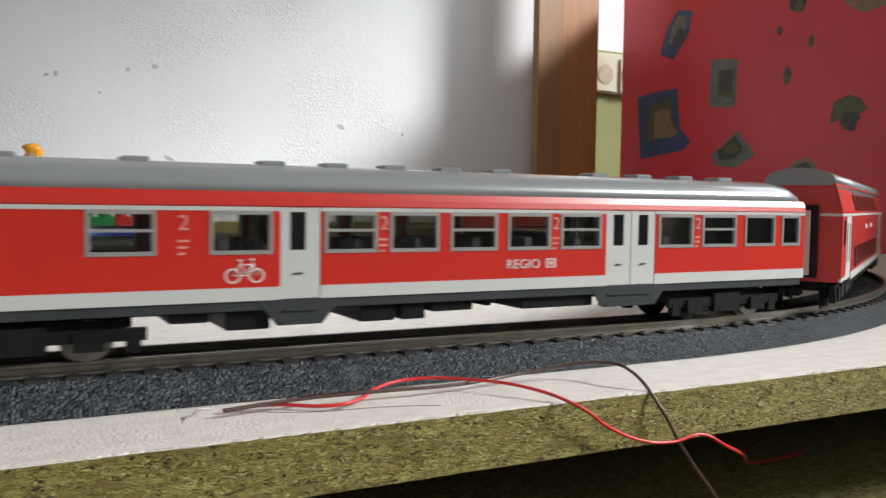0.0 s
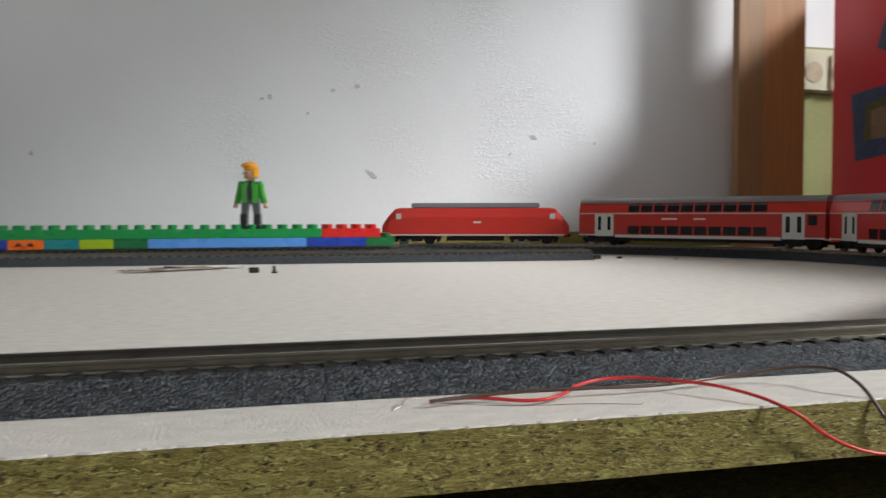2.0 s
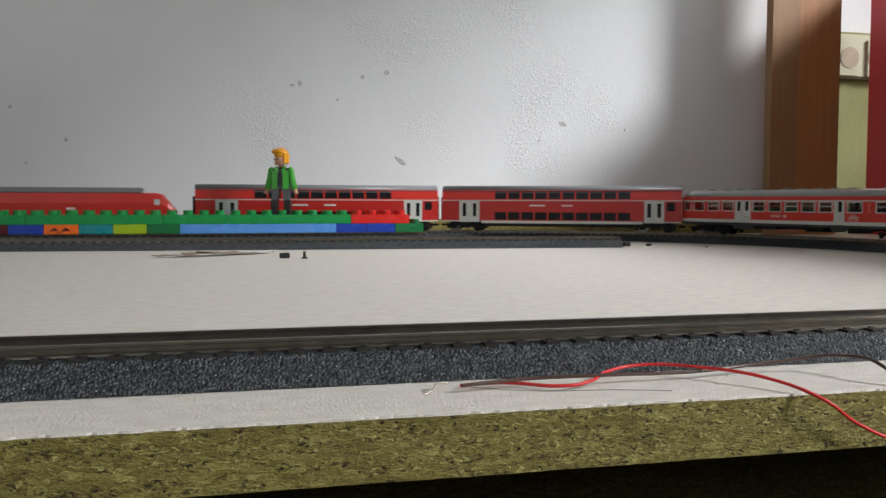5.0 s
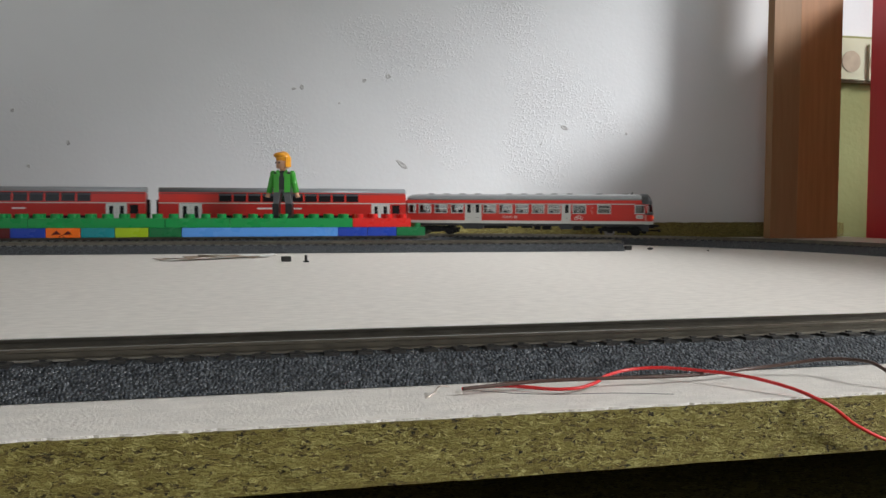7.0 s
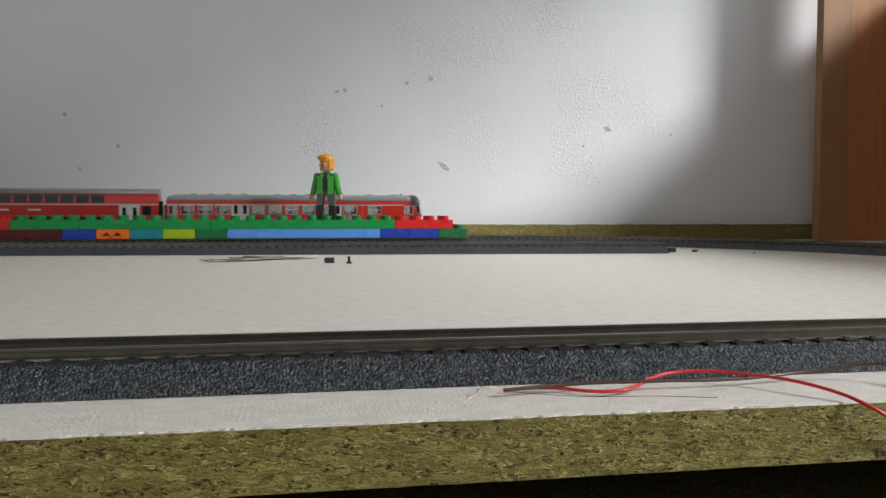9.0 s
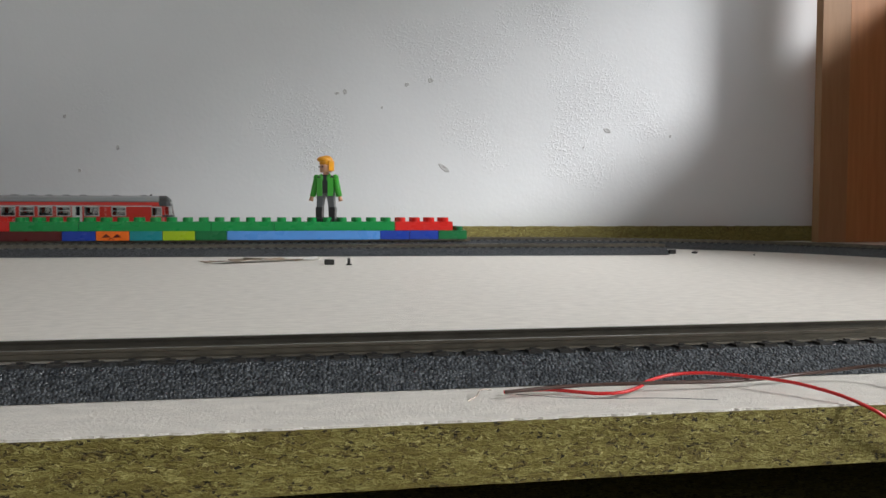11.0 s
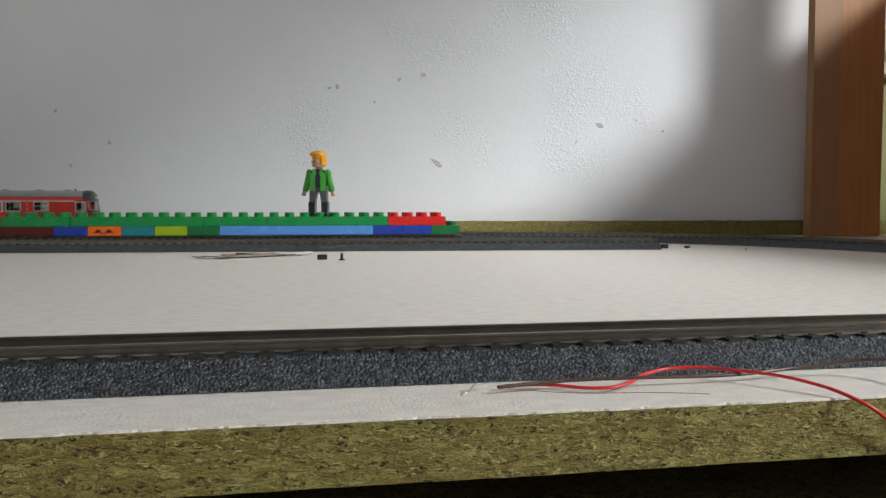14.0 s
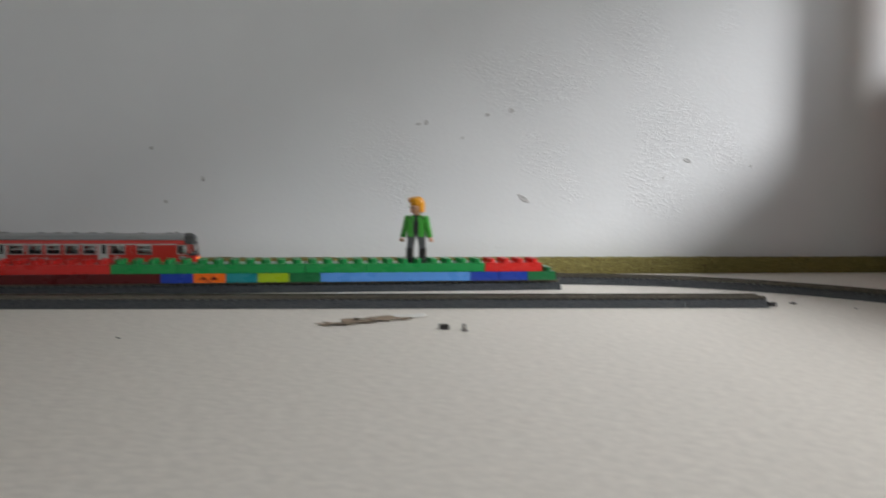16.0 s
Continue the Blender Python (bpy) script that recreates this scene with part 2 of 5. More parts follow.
M_SOLE = mat("underframe_grey", (0.040, 0.044, 0.046), 0.5, var=0.2, scale=120, spec=0.25)
M_COWL = mat("cab_cowl_black", (0.045, 0.047, 0.048), 0.4, var=0.15, scale=90)
M_SILVER = mat("window_frame_silver", (0.60, 0.60, 0.58), 0.3, 0.7, var=0.1, scale=200)
M_SEAT = mat("coach_seat", (0.06, 0.065, 0.08), 0.7, var=0.3, scale=150)
M_INNER = mat("coach_floor", (0.20, 0.20, 0.20), 0.7, var=0.2, scale=80)
M_PRINT = mat("pale_print", (0.66, 0.58, 0.55), 0.5, var=0.05, scale=300)
M_PRINT_PALE = mat("faint_print", (0.62, 0.27, 0.23), 0.5, var=0.05, scale=300)
M_DARKGLASS = mat("tinted_glass", (0.010, 0.010, 0.012), 0.22, var=0.2, scale=50, spec=0.3)
M_LAMP = mat("tail_lamp", (0.8, 0.10, 0.03), 0.3, emit=(1.0, 0.16, 0.03), power=2.0)
M_LAMPC = mat("tail_lamp_core", (1.0, 0.5, 0.1), 0.3, emit=(1.0, 0.26, 0.045), power=3.2)
M_STEEL = mat("wheel_steel", (0.25, 0.24, 0.23), 0.35, 0.9, var=0.2, scale=200)
M_WIRE_R = mat("red_wire_sleeve", (0.62, 0.022, 0.022), 0.35, var=0.08, scale=200)
M_WIRE_B = mat("brown_wire_sleeve", (0.075, 0.040, 0.030), 0.35, var=0.2, scale=200)
M_COPPER = mat("bare_strands", (0.50, 0.42, 0.36), 0.35, 0.8, var=0.1, scale=400)
M_SOCKET = mat("switch_plastic", (0.52, 0.51, 0.36), 0.35, var=0.04, scale=30)
M_SOCKETD = mat("socket_well_shade", (0.42, 0.33, 0.22), 0.5, var=0.2, scale=60)
M_CARD = mat("torn_card", (0.33, 0.25, 0.18), 0.85, var=0.5, scale=160)
M_CARDW = mat("card_white_side", (0.72, 0.71, 0.68), 0.7, var=0.1, scale=100)


def glass_material():
    m = bpy.data.materials.new("clear_glazing")
    m.use_nodes = True
    nt = m.node_tree
    nt.nodes.remove(nt.nodes["Principled BSDF"])
    tr = nt.nodes.new("ShaderNodeBsdfTransparent")
    tr.inputs[0].default_value = (0.80, 0.80, 0.79, 1)
    gl = nt.nodes.new("ShaderNodeBsdfGlossy")
    gl.inputs["Roughness"].default_value = 0.05
    fr = nt.nodes.new("ShaderNodeFresnel")
    fr.inputs[0].default_value = 1.45
    mx = nt.nodes.new("ShaderNodeMixShader")
    nt.links.new(fr.outputs[0], mx.inputs[0])
    nt.links.new(tr.outputs[0], mx.inputs[1])
    nt.links.new(gl.outputs[0], mx.inputs[2])
    nt.links.new(mx.outputs[0], nt.nodes["Material Output"].inputs[0])
    return m


M_GLASS = glass_material()


def plastic(name, c):
    return mat(name, c, 0.28, var=0.05, scale=60, coat=0.2, bump=0.02, bump_scale=400)


M_BR = {
    "green": plastic("green_brick_plastic", (0.008, 0.25, 0.058)),
    "deep_green": plastic("deep_green_brick_plastic", (0.008, 0.13, 0.040)),
    "red": plastic("red_brick_plastic", (0.58, 0.018, 0.014)),
    "dark_red": plastic("dark_red_brick_plastic", (0.085, 0.006, 0.006)),
    "blue": plastic("blue_brick_plastic", (0.012, 0.045, 0.33)),
    "light_blue": plastic("light_blue_brick_plastic", (0.085, 0.26, 0.62)),
    "orange": plastic("orange_brick_plastic", (0.80, 0.15, 0.012)),
    "teal": plastic("teal_clear_brick_plastic", (0.010, 0.21, 0.24)),
    "lime": plastic("lime_brick_plastic", (0.30, 0.44, 0.012)),
}
M_FIG = [mat("figure_jacket_green", (0.055, 0.38, 0.040), 0.3, coat=0.2, var=0.06, scale=200),
         mat("figure_trousers_grey", (0.10, 0.105, 0.115), 0.4, var=0.1, scale=200),
         mat("figure_boots_black", (0.014, 0.014, 0.015), 0.3, var=0.2, scale=200),
         mat("figure_skin", (0.66, 0.36, 0.23), 0.4, var=0.05, scale=200),
         mat("figure_hair_orange", (0.85, 0.36, 0.012), 0.3, coat=0.2, var=0.08, scale=200),
         mat("figure_shirt_dark", (0.022, 0.024, 0.026), 0.4, var=0.3, scale=600)]

# ---- mesh helpers ----


def box(bm, x0, x1, y0, y1, z0, z1, mi=0):
    v = [bm.verts.new((x, y, z)) for z in (z0, z1) for x, y in ((x0, y0), (x1, y0), (x1, y1), (x0, y1))]
    for f in ((3, 2, 1, 0), (4, 5, 6, 7), (0, 1, 5, 4), (1, 2, 6, 5), (2, 3, 7, 6), (3, 0, 4, 7)):
        bm.faces.new([v[i] for i in f]).material_index = mi
    return v


def tube(bm, a, b, ra, rb=None, n=12, mi=0, caps=True):
    """A cylinder or cone from a to b."""
    a, b = Vector(a), Vector(b)
    rb = ra if rb is None else rb
    q = (b - a).to_track_quat("Z", "Y")
    rings = []
    for p, r in ((a, ra), (b, rb)):
        rings.append([bm.verts.new(p + q @ Vector((r * math.cos(2 * math.pi * i / n), r * math.sin(2 * math.pi * i / n), 0))) for i in range(n)])
    for i in range(n):
        f = bm.faces.new((rings[0][i], rings[0][(i + 1) % n], rings[1][(i + 1) % n], rings[1][i]))
        f.material_index, f.smooth = mi, True
    if caps:
        bm.faces.new(rings[0][::-1]).material_index = mi
        bm.faces.new(rings[1]).material_index = mi


def loft(bm, sections, mi=0, cap=True, closed=True, smooth=False):
    """Skin a row of equal-length outlines."""
    rows = [[bm.verts.new(p) for p in s] for s in sections]
    n = len(rows[0])
    for a, b in zip(rows, rows[1:]):
        for i in range(n if closed else n - 1):
            f = bm.faces.new((a[i], a[(i + 1) % n], b[(i + 1) % n], b[i]))
            f.material_index, f.smooth = mi, smooth
    if cap and closed:
        bm.faces.new(rows[0][::-1]).material_index = mi
        bm.faces.new(rows[-1]).material_index = mi
    return rows


def ball(bm, c, r, mi=0, sx=1, sy=1, sz=1, n=14):
    m = Matrix.Translation(c) @ Matrix.Diagonal((r * sx, r * sy, r * sz, 1))
    g = bmesh.ops.create_uvsphere(bm, u_segments=n, v_segments=n // 2 + 2, radius=1, matrix=m)
    for v in g["verts"]:
        for f in v.link_faces:
            f.material_index, f.smooth = mi, True


def bevel(bm, w, seg=1):
    bmesh.ops.bevel(bm, geom=list(bm.edges), offset=w, segments=seg, affect="EDGES", clamp_overlap=True)


def mesh_of(name, bm, *mats):
    bmesh.ops.recalc_face_normals(bm, faces=bm.faces)
    me = bpy.data.meshes.new(name)
    bm.to_mesh(me)
    bm.free()
    for m in mats:
        me.materials.append(m)
    return me


def part(name, bm, material, parent=None, label=""):
    mats = material if isinstance(material, (list, tuple)) else (material,)
    ob = new(name, mesh_of(name, bm, *mats))
    if parent:
        ob.parent = parent
    return tagged(ob, label) if label else ob


def cube_part(name, d, material, parent, bev=0.0, label=""):
    bm = bmesh.new()
    box(bm, *d)
    if bev:
        bevel(bm, bev)
    return part(name, bm, material, parent, label)


def text_mesh(body, size, depth=0.0001):
    cu = bpy.data.curves.new("lettering", "FONT")
    cu.body, cu.size, cu.extrude, cu.align_x = body, size, depth, "CENTER"
    ob = bpy.data.objects.new("lettering", cu)
    scene.collection.objects.link(ob)
    dg = bpy.context.evaluated_depsgraph_get()
    me = bpy.data.meshes.new_from_object(ob.evaluated_get(dg))
    bpy.data.objects.remove(ob)
    return me


def curve_wire(name, pts, radius, material, label, category):
    cu = bpy.data.curves.new(name, "CURVE")
    cu.dimensions, cu.bevel_depth, cu.bevel_resolution, cu.resolution_u = "3D", radius, 3, 8
    sp = cu.splines.new("BEZIER")
    sp.bezier_points.add(len(pts) - 1)
    for p, c in zip(sp.bezier_points, pts):
        p.co = c
        p.handle_left_type = p.handle_right_type = "AUTO"
    ob = bpy.data.objects.new(name, cu)
    scene.collection.objects.link(ob)
    dg = bpy.context.evaluated_depsgraph_get()
    me = bpy.data.meshes.new_from_object(ob.evaluated_get(dg))
    bpy.data.objects.remove(ob)
    me.materials.clear()
    me.materials.append(material)
    for f in me.polygons:
        f.use_smooth = True
    return tagged(new(name, me), label, category)


def structure(name, d, material, label, category="wall"):
    bm = bmesh.new()
    box(bm, *d)
    return tagged(part(name, bm, material), label, category, kind="structure")


# ---- the room ----
Y_WALL = 0.954
structure("wall_north", (-2.2, EAST + 0.12, Y_WALL, Y_WALL + 0.12, -0.8, 2.4), M_WALL, "white painted plaster wall with blisters and dents")
structure("wall_west", (-2.32, -2.2, -2.0, Y_WALL + 0.12, -0.8, 2.4), M_ROOM, "plain cream painted side wall")
bm = bmesh.new()
box(bm, EAST, EAST + 0.12, -2.0, WIN_E[0], -0.8, 2.4)
box(bm, EAST, EAST + 0.12, WIN_E[1], Y_WALL, -0.8, 2.4)
box(bm, EAST, EAST + 0.12, WIN_E[0], WIN_E[1], -0.8, WIN_E[2])
box(bm, EAST, EAST + 0.12, WIN_E[0], WIN_E[1], WIN_E[3], 2.4)
tagged(part("wall_east", bm, M_ROOM), "cream side wall with the main window opening", "wall", kind="structure")
structure("ceiling", (-2.32, EAST + 0.12, -2.12, Y_WALL + 0.12, 2.4, 2.5), M_ROOM, "plain cream ceiling", "ceiling")
structure("floor", (-2.32, EAST + 0.12, -2.12, Y_WALL + 0.12, -0.9, -0.8), M_CARPET, "brown floor covering", "floor")
# wall behind the camera, opened only to let the added fill lamp in
bm = bmesh.new()
box(bm, -2.32, OPENING_S[0], -2.12, -2.0, -0.8, 2.4)
box(bm, OPENING_S[1], EAST + 0.12, -2.12, -2.0, -0.8, 2.4)
box(bm, OPENING_S[0], OPENING_S[1], -2.12, -2.0, -0.8, OPENING_S[2])
box(bm, OPENING_S[0], OPENING_S[1], -2.12, -2.0, OPENING_S[3], 2.4)
tagged(part("wall_south", bm, M_ROOM), "cream wall with one opening added for the fill lamp", "wall", kind="structure")

# olive section of the lower wall behind the socket
structure("wall_olive_section", (0.915, EAST - 0.001, Y_WALL - 0.003, Y_WALL + 0.002, -0.79, 0.294), M_WALL_OLIVE, "olive yellow lower part of the wall")

# dents and scratches in the plaster
bm = bmesh.new()
rng = random.Random(5)
for x, z, w, h, tilt in ((0.3039, 0.0982, 0.0065, 0.0022, -0.6), (0.5283, 0.1513, 0.0042, 0.0026, -0.2), (0.2858, 0.2112, 0.0028, 0.0026, 0), (0.1755, 0.1938, 0.0018, 0.0024, 0),
                         (0.1656, 0.1914, 0.0026, 0.0014, 0.2), (0.2229, 0.175, 0.0013, 0.0013, 0), (-0.1444, 0.0902, 0.0014, 0.0022, 0.3), (-0.1, 0.1185, 0.0016, 0.0022, 0.2), (0.255, 0.205, 0.0022, 0.0018, 0.4),
                         (0.495, 0.128, 0.0012, 0.001, 0), (0.62, 0.145, 0.0012, 0.0016, 0.3), (-0.16, 0.155, 0.0016, 0.0018, 0)):
    pts = []
    for i in range(10):
        a = 2 * math.pi * i / 10
        r = 0.8 + 0.4 * rng.random()
        px, pz = w * r * math.cos(a), h * r * math.sin(a)
        pts.append((x + px * math.cos(tilt) - pz * math.sin(tilt), z + px * math.sin(tilt) + pz * math.cos(tilt)))
    ring = [bm.verts.new((px, Y_WALL - 0.0006, pz - 0.0015)) for px, pz in pts]
    mid = bm.verts.new((x, Y_WALL - 0.0002, z + h * 0.4 - 0.0015))
    for i in range(10):
        bm.faces.new((ring[i], ring[(i + 1) % 10], mid))
    back = [bm.verts.new((x + (px - x) * 1.5, Y_WALL + 0.0003, z + (pz - z) * 1.5 - 0.0015)) for px, pz in pts]
    for i in range(10):
        bm.faces.new((ring[i], back[i], back[(i + 1) % 10], ring[(i + 1) % 10]))
tagged(part("wall_dents", bm, mat("chipped_plaster", (0.60, 0.60, 0.60), 0.9, var=0.4, scale=300)), "small chipped dents in the white plaster", "dents", kind="structure")

# ---- the baseboard of the layout ----


def board_edge(x):
    return 0.0259 - 0.0041 * (x - 0.0994)


def baseboard():
    ob = new("layout_board")
    tagged(ob, "cream-faced chipboard baseboard with a raw olive sawn edge", "board")
    rng = random.Random(3)
    n = 1900
    xs = [-1.0 + 1.958 * i / n for i in range(n + 1)]
    bm = bmesh.new()
    # facing sheet: ragged along the saw cut
    lo = []
    for x in xs:
        j = rng.random() ** 3 * 0.0005 + 0.0003 * max(0, noise.noise((x * 420, 0, 0))) + 0.0003 * noise.noise((x * 230, 5, 0)) + 0.0005 * noise.noise((x * 90, 0, 0))
        lo.append((x, board_edge(x) + 0.0002 + j, 0.0))
    top = [bm.verts.new(p) for p in lo]
    back = [bm.verts.new((x, Y_WALL, 0.0)) for x in xs]
    low = [bm.verts.new((x, y - 0.0001, -0.0005)) for x, y, z in lo]
    for i in range(n):
        bm.faces.new((top[i], top[i + 1], back[i + 1], back[i]))
        bm.faces.new((low[i], low[i + 1], top[i + 1], top[i]))
    part("facing", bm, M_TOP, ob, "cream paper facing, ragged at the saw cut")
    bm = bmesh.new()
    rows = []
    zs = (-0.0006, -0.0030, -0.0060, -0.0090, -0.0118, -0.0138)
    for z in zs:
        rows.append([bm.verts.new((x, board_edge(x) + 0.0005 * noise.noise((x * 160, z * 260, 3)) + 0.00006 * rng.random(), z)) for x in xs])
    for a, b in zip(rows, rows[1:]):
        for i in range(n):
            bm.faces.new((b[i], b[i + 1], a[i + 1], a[i]))
    bt = [bm.verts.new((x, Y_WALL, -0.0006)) for x in (xs[0], xs[-1])]
    bb = [bm.verts.new((x, Y_WALL, -0.0138)) for x in (xs[0], xs[-1])]
    bm.faces.new([*rows[-1], bb[1], bb[0]])
    bm.faces.new([*[r[-1] for r in rows], bb[1], bt[1]])
    bm.faces.new([*[r[0] for r in rows], bb[0], bt[0]])
    bm.faces.new([*rows[0], bt[1], bt[0]])
    part("chip_core", bm, M_CHIP, ob, "olive pressed wood chips")
    return ob


baseboard()

# the lower board, seen past the edge
bm = bmesh.new()
box(bm, -1.0, 1.3, -0.05, 0.80, -0.073, -0.057)
tagged(part("lower_board", bm, M_CHIP), "raw olive chipboard lying below the layout", "board")
for x in (-0.9, 0.90):
    cube = bmesh.new()
    box(cube, x - 0.03, x + 0.03, 0.25, 0.75, -0.057, -0.0139)
    tagged(part("support_block", cube, M_CHIP), "chipboard block carrying the layout board", "support")
for x in (-0.9, 1.2):
    cube = bmesh.new()
    box(cube, x - 0.035, x + 0.035, 0.1, 0.7, -0.8, -0.0731)
    tagged(part("trestle", cube, M_POST), "plain wooden support under the boards", "support")

# raw strip of board standing along the wall
bm = bmesh.new()
n = 260
rng = random.Random(9)
xs = [-1.0 + 1.955 * i / n for i in range(n + 1)]
sec = []
for x in xs:
    t = 0.0203 + 0.0009 * rng.random()
    sec.append([(x, 0.932, 0.0002), (x, 0.9312 + 0.0005 * rng.random(), 0.010), (x, 0.932 + 0.0006 * rng.random(), t), (x, 0.9525, t), (x, 0.9525, 0.0002)])
loft(bm, sec)
tagged(part("chipboard_strip", bm, M_CHIP), "narrow olive chipboard strip standing along the wall", "board strip")

# post, red and teal panels, socket
post = tagged(new("wooden_post"), "flat beech-veneered bed post standing on the board", "post")
# one post drawn as two strips, the left one in a duller brown
cube_part("left_strip", (0.797, 0.8377, 0.8782, 0.893, 0.0005, 1.9), M_POST_PALE, post, 0.0, "duller brown left strip of the post")
cube_part("right_strip", (0.8378, 0.902, 0.878, 0.893, 0.0005, 1.9), M_POST, post)
panel = tagged(new("bed_end"), "red lacquered bed end covered with cut-out stickers", "bed end")
bm = bmesh.new()
box(bm, 0.968, 0.990, 0.3675, 0.902, -0.10, 0.372)
bevel(bm, 0.0012)
part("panel_board", bm, M_REDP, panel)
bm = bmesh.new()
box(bm, 0.970, 0.992, -0.55, 0.3665, -0.10, 0.36)
tagged(part("cupboard_side", bm, M_TEAL), "dark teal lacquered cupboard side beside the red bed end", "cupboard")


def sticker(outline, colours, label, seed):
    """A flat cut-out stuck on the panel, with printed patches."""
    rng = random.Random(seed)
    outline = [(y, z - 0.0033 + (y - 0.4) * 0.0075) for y, z in outline]
    cy = sum(p[0] for p in outline) / len(outline)
    cz = sum(p[1] for p in outline) / len(outline)
    bm = bmesh.new()
    a = [bm.verts.new((0.9676, y, z)) for y, z in outline]
    b = [bm.verts.new((0.9681, y, z)) for y, z in outline]
    bm.faces.new(a)
    for i in range(len(a)):
        bm.faces.new((a[i], a[(i + 1) % len(a)], b[(i + 1) % len(a)], b[i]))
    ob = part("sticker", bm, mat("sticker_ground", colours[0], 0.4, var=0.35, scale=70), panel, label)
    for k, c in enumerate(colours[1:]):
        bm = bmesh.new()
        s = 0.62 - 0.16 * k
        oy, oz = (rng.random() - 0.5) * 0.012, (rng.random() - 0.6) * 0.016
        v = []
        for y, z in outline:
            j = 0.75 + 0.4 * rng.random()
            v.append(bm.verts.new((0.9674 - 0.0003 * k, cy + oy + (y - cy) * s * j, cz + oz + (z - cz) * s * j)))
        bm.faces.new(v)
        part("print", bm, mat("sticker_print", c, 0.4, var=0.3, scale=110), ob)
    return ob


def blob(y, z, ry, rz, n=9, seed=0):
    rng = random.Random(seed)
    return [(y + ry * math.cos(2 * math.pi * i / n) * (0.75 + 0.45 * rng.random()), z + rz * math.sin(2 * math.pi * i / n) * (0.75 + 0.45 * rng.random())) for i in range(n)]


BLUE, GREY, OLIVE, TAN, DARK = (0.05, 0.08, 0.17), (0.16, 0.17, 0.15), (0.10, 0.10, 0.035), (0.26, 0.16, 0.10), (0.05, 0.05, 0.045)
sticker([(0.7845, 0.326), (0.755, 0.320), (0.762, 0.287), (0.791, 0.2571), (0.818, 0.268), (0.806, 0.300)], (BLUE, GREY, DARK), "long dark blue cut-out", 1)
sticker([(0.8641, 0.2106), (0.815, 0.216), (0.7804, 0.2154), (0.774, 0.160), (0.752, 0.140), (0.765, 0.128), (0.8548, 0.1177)], (BLUE, OLIVE, TAN), "blue cut-out with a pale shape", 2)
sticker([(0.7177, 0.2481), (0.6709, 0.2424), (0.6738, 0.1804), (0.7188, 0.1839)], (GREY, OLIVE, DARK), "grey-green rectangular sticker", 3)
sticker([(0.5248, 0.1742), (0.505, 0.180), (0.4896, 0.1745), (0.482, 0.163), (0.494, 0.156), (0.497, 0.141), (0.512, 0.141), (0.512, 0.154), (0.530, 0.149)], (OLIVE, DARK), "small olive tree-shaped sticker", 4)
sticker([(0.7134, 0.1198), (0.690, 0.134), (0.668, 0.150), (0.648, 0.128), (0.637, 0.117), (0.671, 0.101), (0.705, 0.105)], (GREY, DARK, OLIVE), "grey-green triangular cut-out", 5)
sticker([(0.4171, 0.1481), (0.378, 0.1473), (0.3758, 0.0894), (0.4147, 0.0882)], (TAN, DARK, OLIVE), "brown rectangular sticker", 6)
sticker(blob(0.579, 0.300, 0.015, 0.014, 9, 7), (DARK, OLIVE), "small dark tree-shaped sticker", 7)
sticker([(0.5217, 0.318), (0.4537, 0.305), (0.4529, 0.274), (0.492, 0.2694), (0.515, 0.284)], (TAN, GREY, DARK), "large pale cut-out", 8)
sticker(blob(0.592, 0.211, 0.006, 0.012, 8, 9), (DARK, OLIVE), "small dark sticker", 9)
sticker(blob(0.559, 0.248, 0.004, 0.008, 8, 10), (OLIVE,), "tiny olive sticker", 10)
sticker(blob(0.414, 0.230, 0.006, 0.006, 8, 11), (OLIVE, DARK), "tiny olive sticker", 11)
sticker(blob(0.565, 0.098, 0.020, 0.013, 9, 12), (TAN, DARK), "brown cut-out low on the panel", 12)
sticker(blob(0.605, 0.268, 0.004, 0.006, 8, 13), (DARK,), "tiny dark sticker", 13)
sticker(blob(0.80, 0.36, 0.02, 0.012, 9, 14), (GREY, DARK), "grey cut-out", 14)

sock = tagged(new("wall_socket"), "cream double wall socket in one frame", "socket")
bm = bmesh.new()
box(bm, 0.945, 1.045, Y_WALL - 0.013, Y_WALL - 0.0031, 0.2254, 0.2895)
bevel(bm, 0.003, 2)
part("frame_plate", bm, M_SOCKET, sock)
for cx in (0.9650, 1.012):
    bm = bmesh.new()
    box(bm, cx - 0.0175, cx + 0.0175, Y_WALL - 0.0165, Y_WALL - 0.0132, 0.2275, 0.2815)
    bevel(bm, 0.0014, 2)
    ins = part("insert", bm, M_SOCKET, sock)
    # flat disc in a darker brown, the recess's shade is in its colour
    bm = bmesh.new()
    tube(bm, (cx, Y_WALL - 0.0172, 0.2545), (cx, Y_WALL - 0.0167, 0.2545), 0.0155, n=24)
    part("well", bm, M_SOCKETD, ins, "flat round socket well, its shade put into the colour")

# ---- track ----
Z_RAIL = 0.0105
X0, CY, RAD = 0.2864, 0.4565, 0.3805
ARC = math.pi * RAD


def loop_point(s):
    """Place and heading on the loop: s metres along it from x = 0 on the near straight."""
    if s <= X0:
        return Vector((s, CY - RAD)), 0.0
    if s <= X0 + ARC:
        a = (s - X0) / RAD
        return Vector((X0 + RAD * math.sin(a), CY - RAD * math.cos(a))), a
    return Vector((X0 - (s - X0 - ARC), CY + RAD)), math.pi


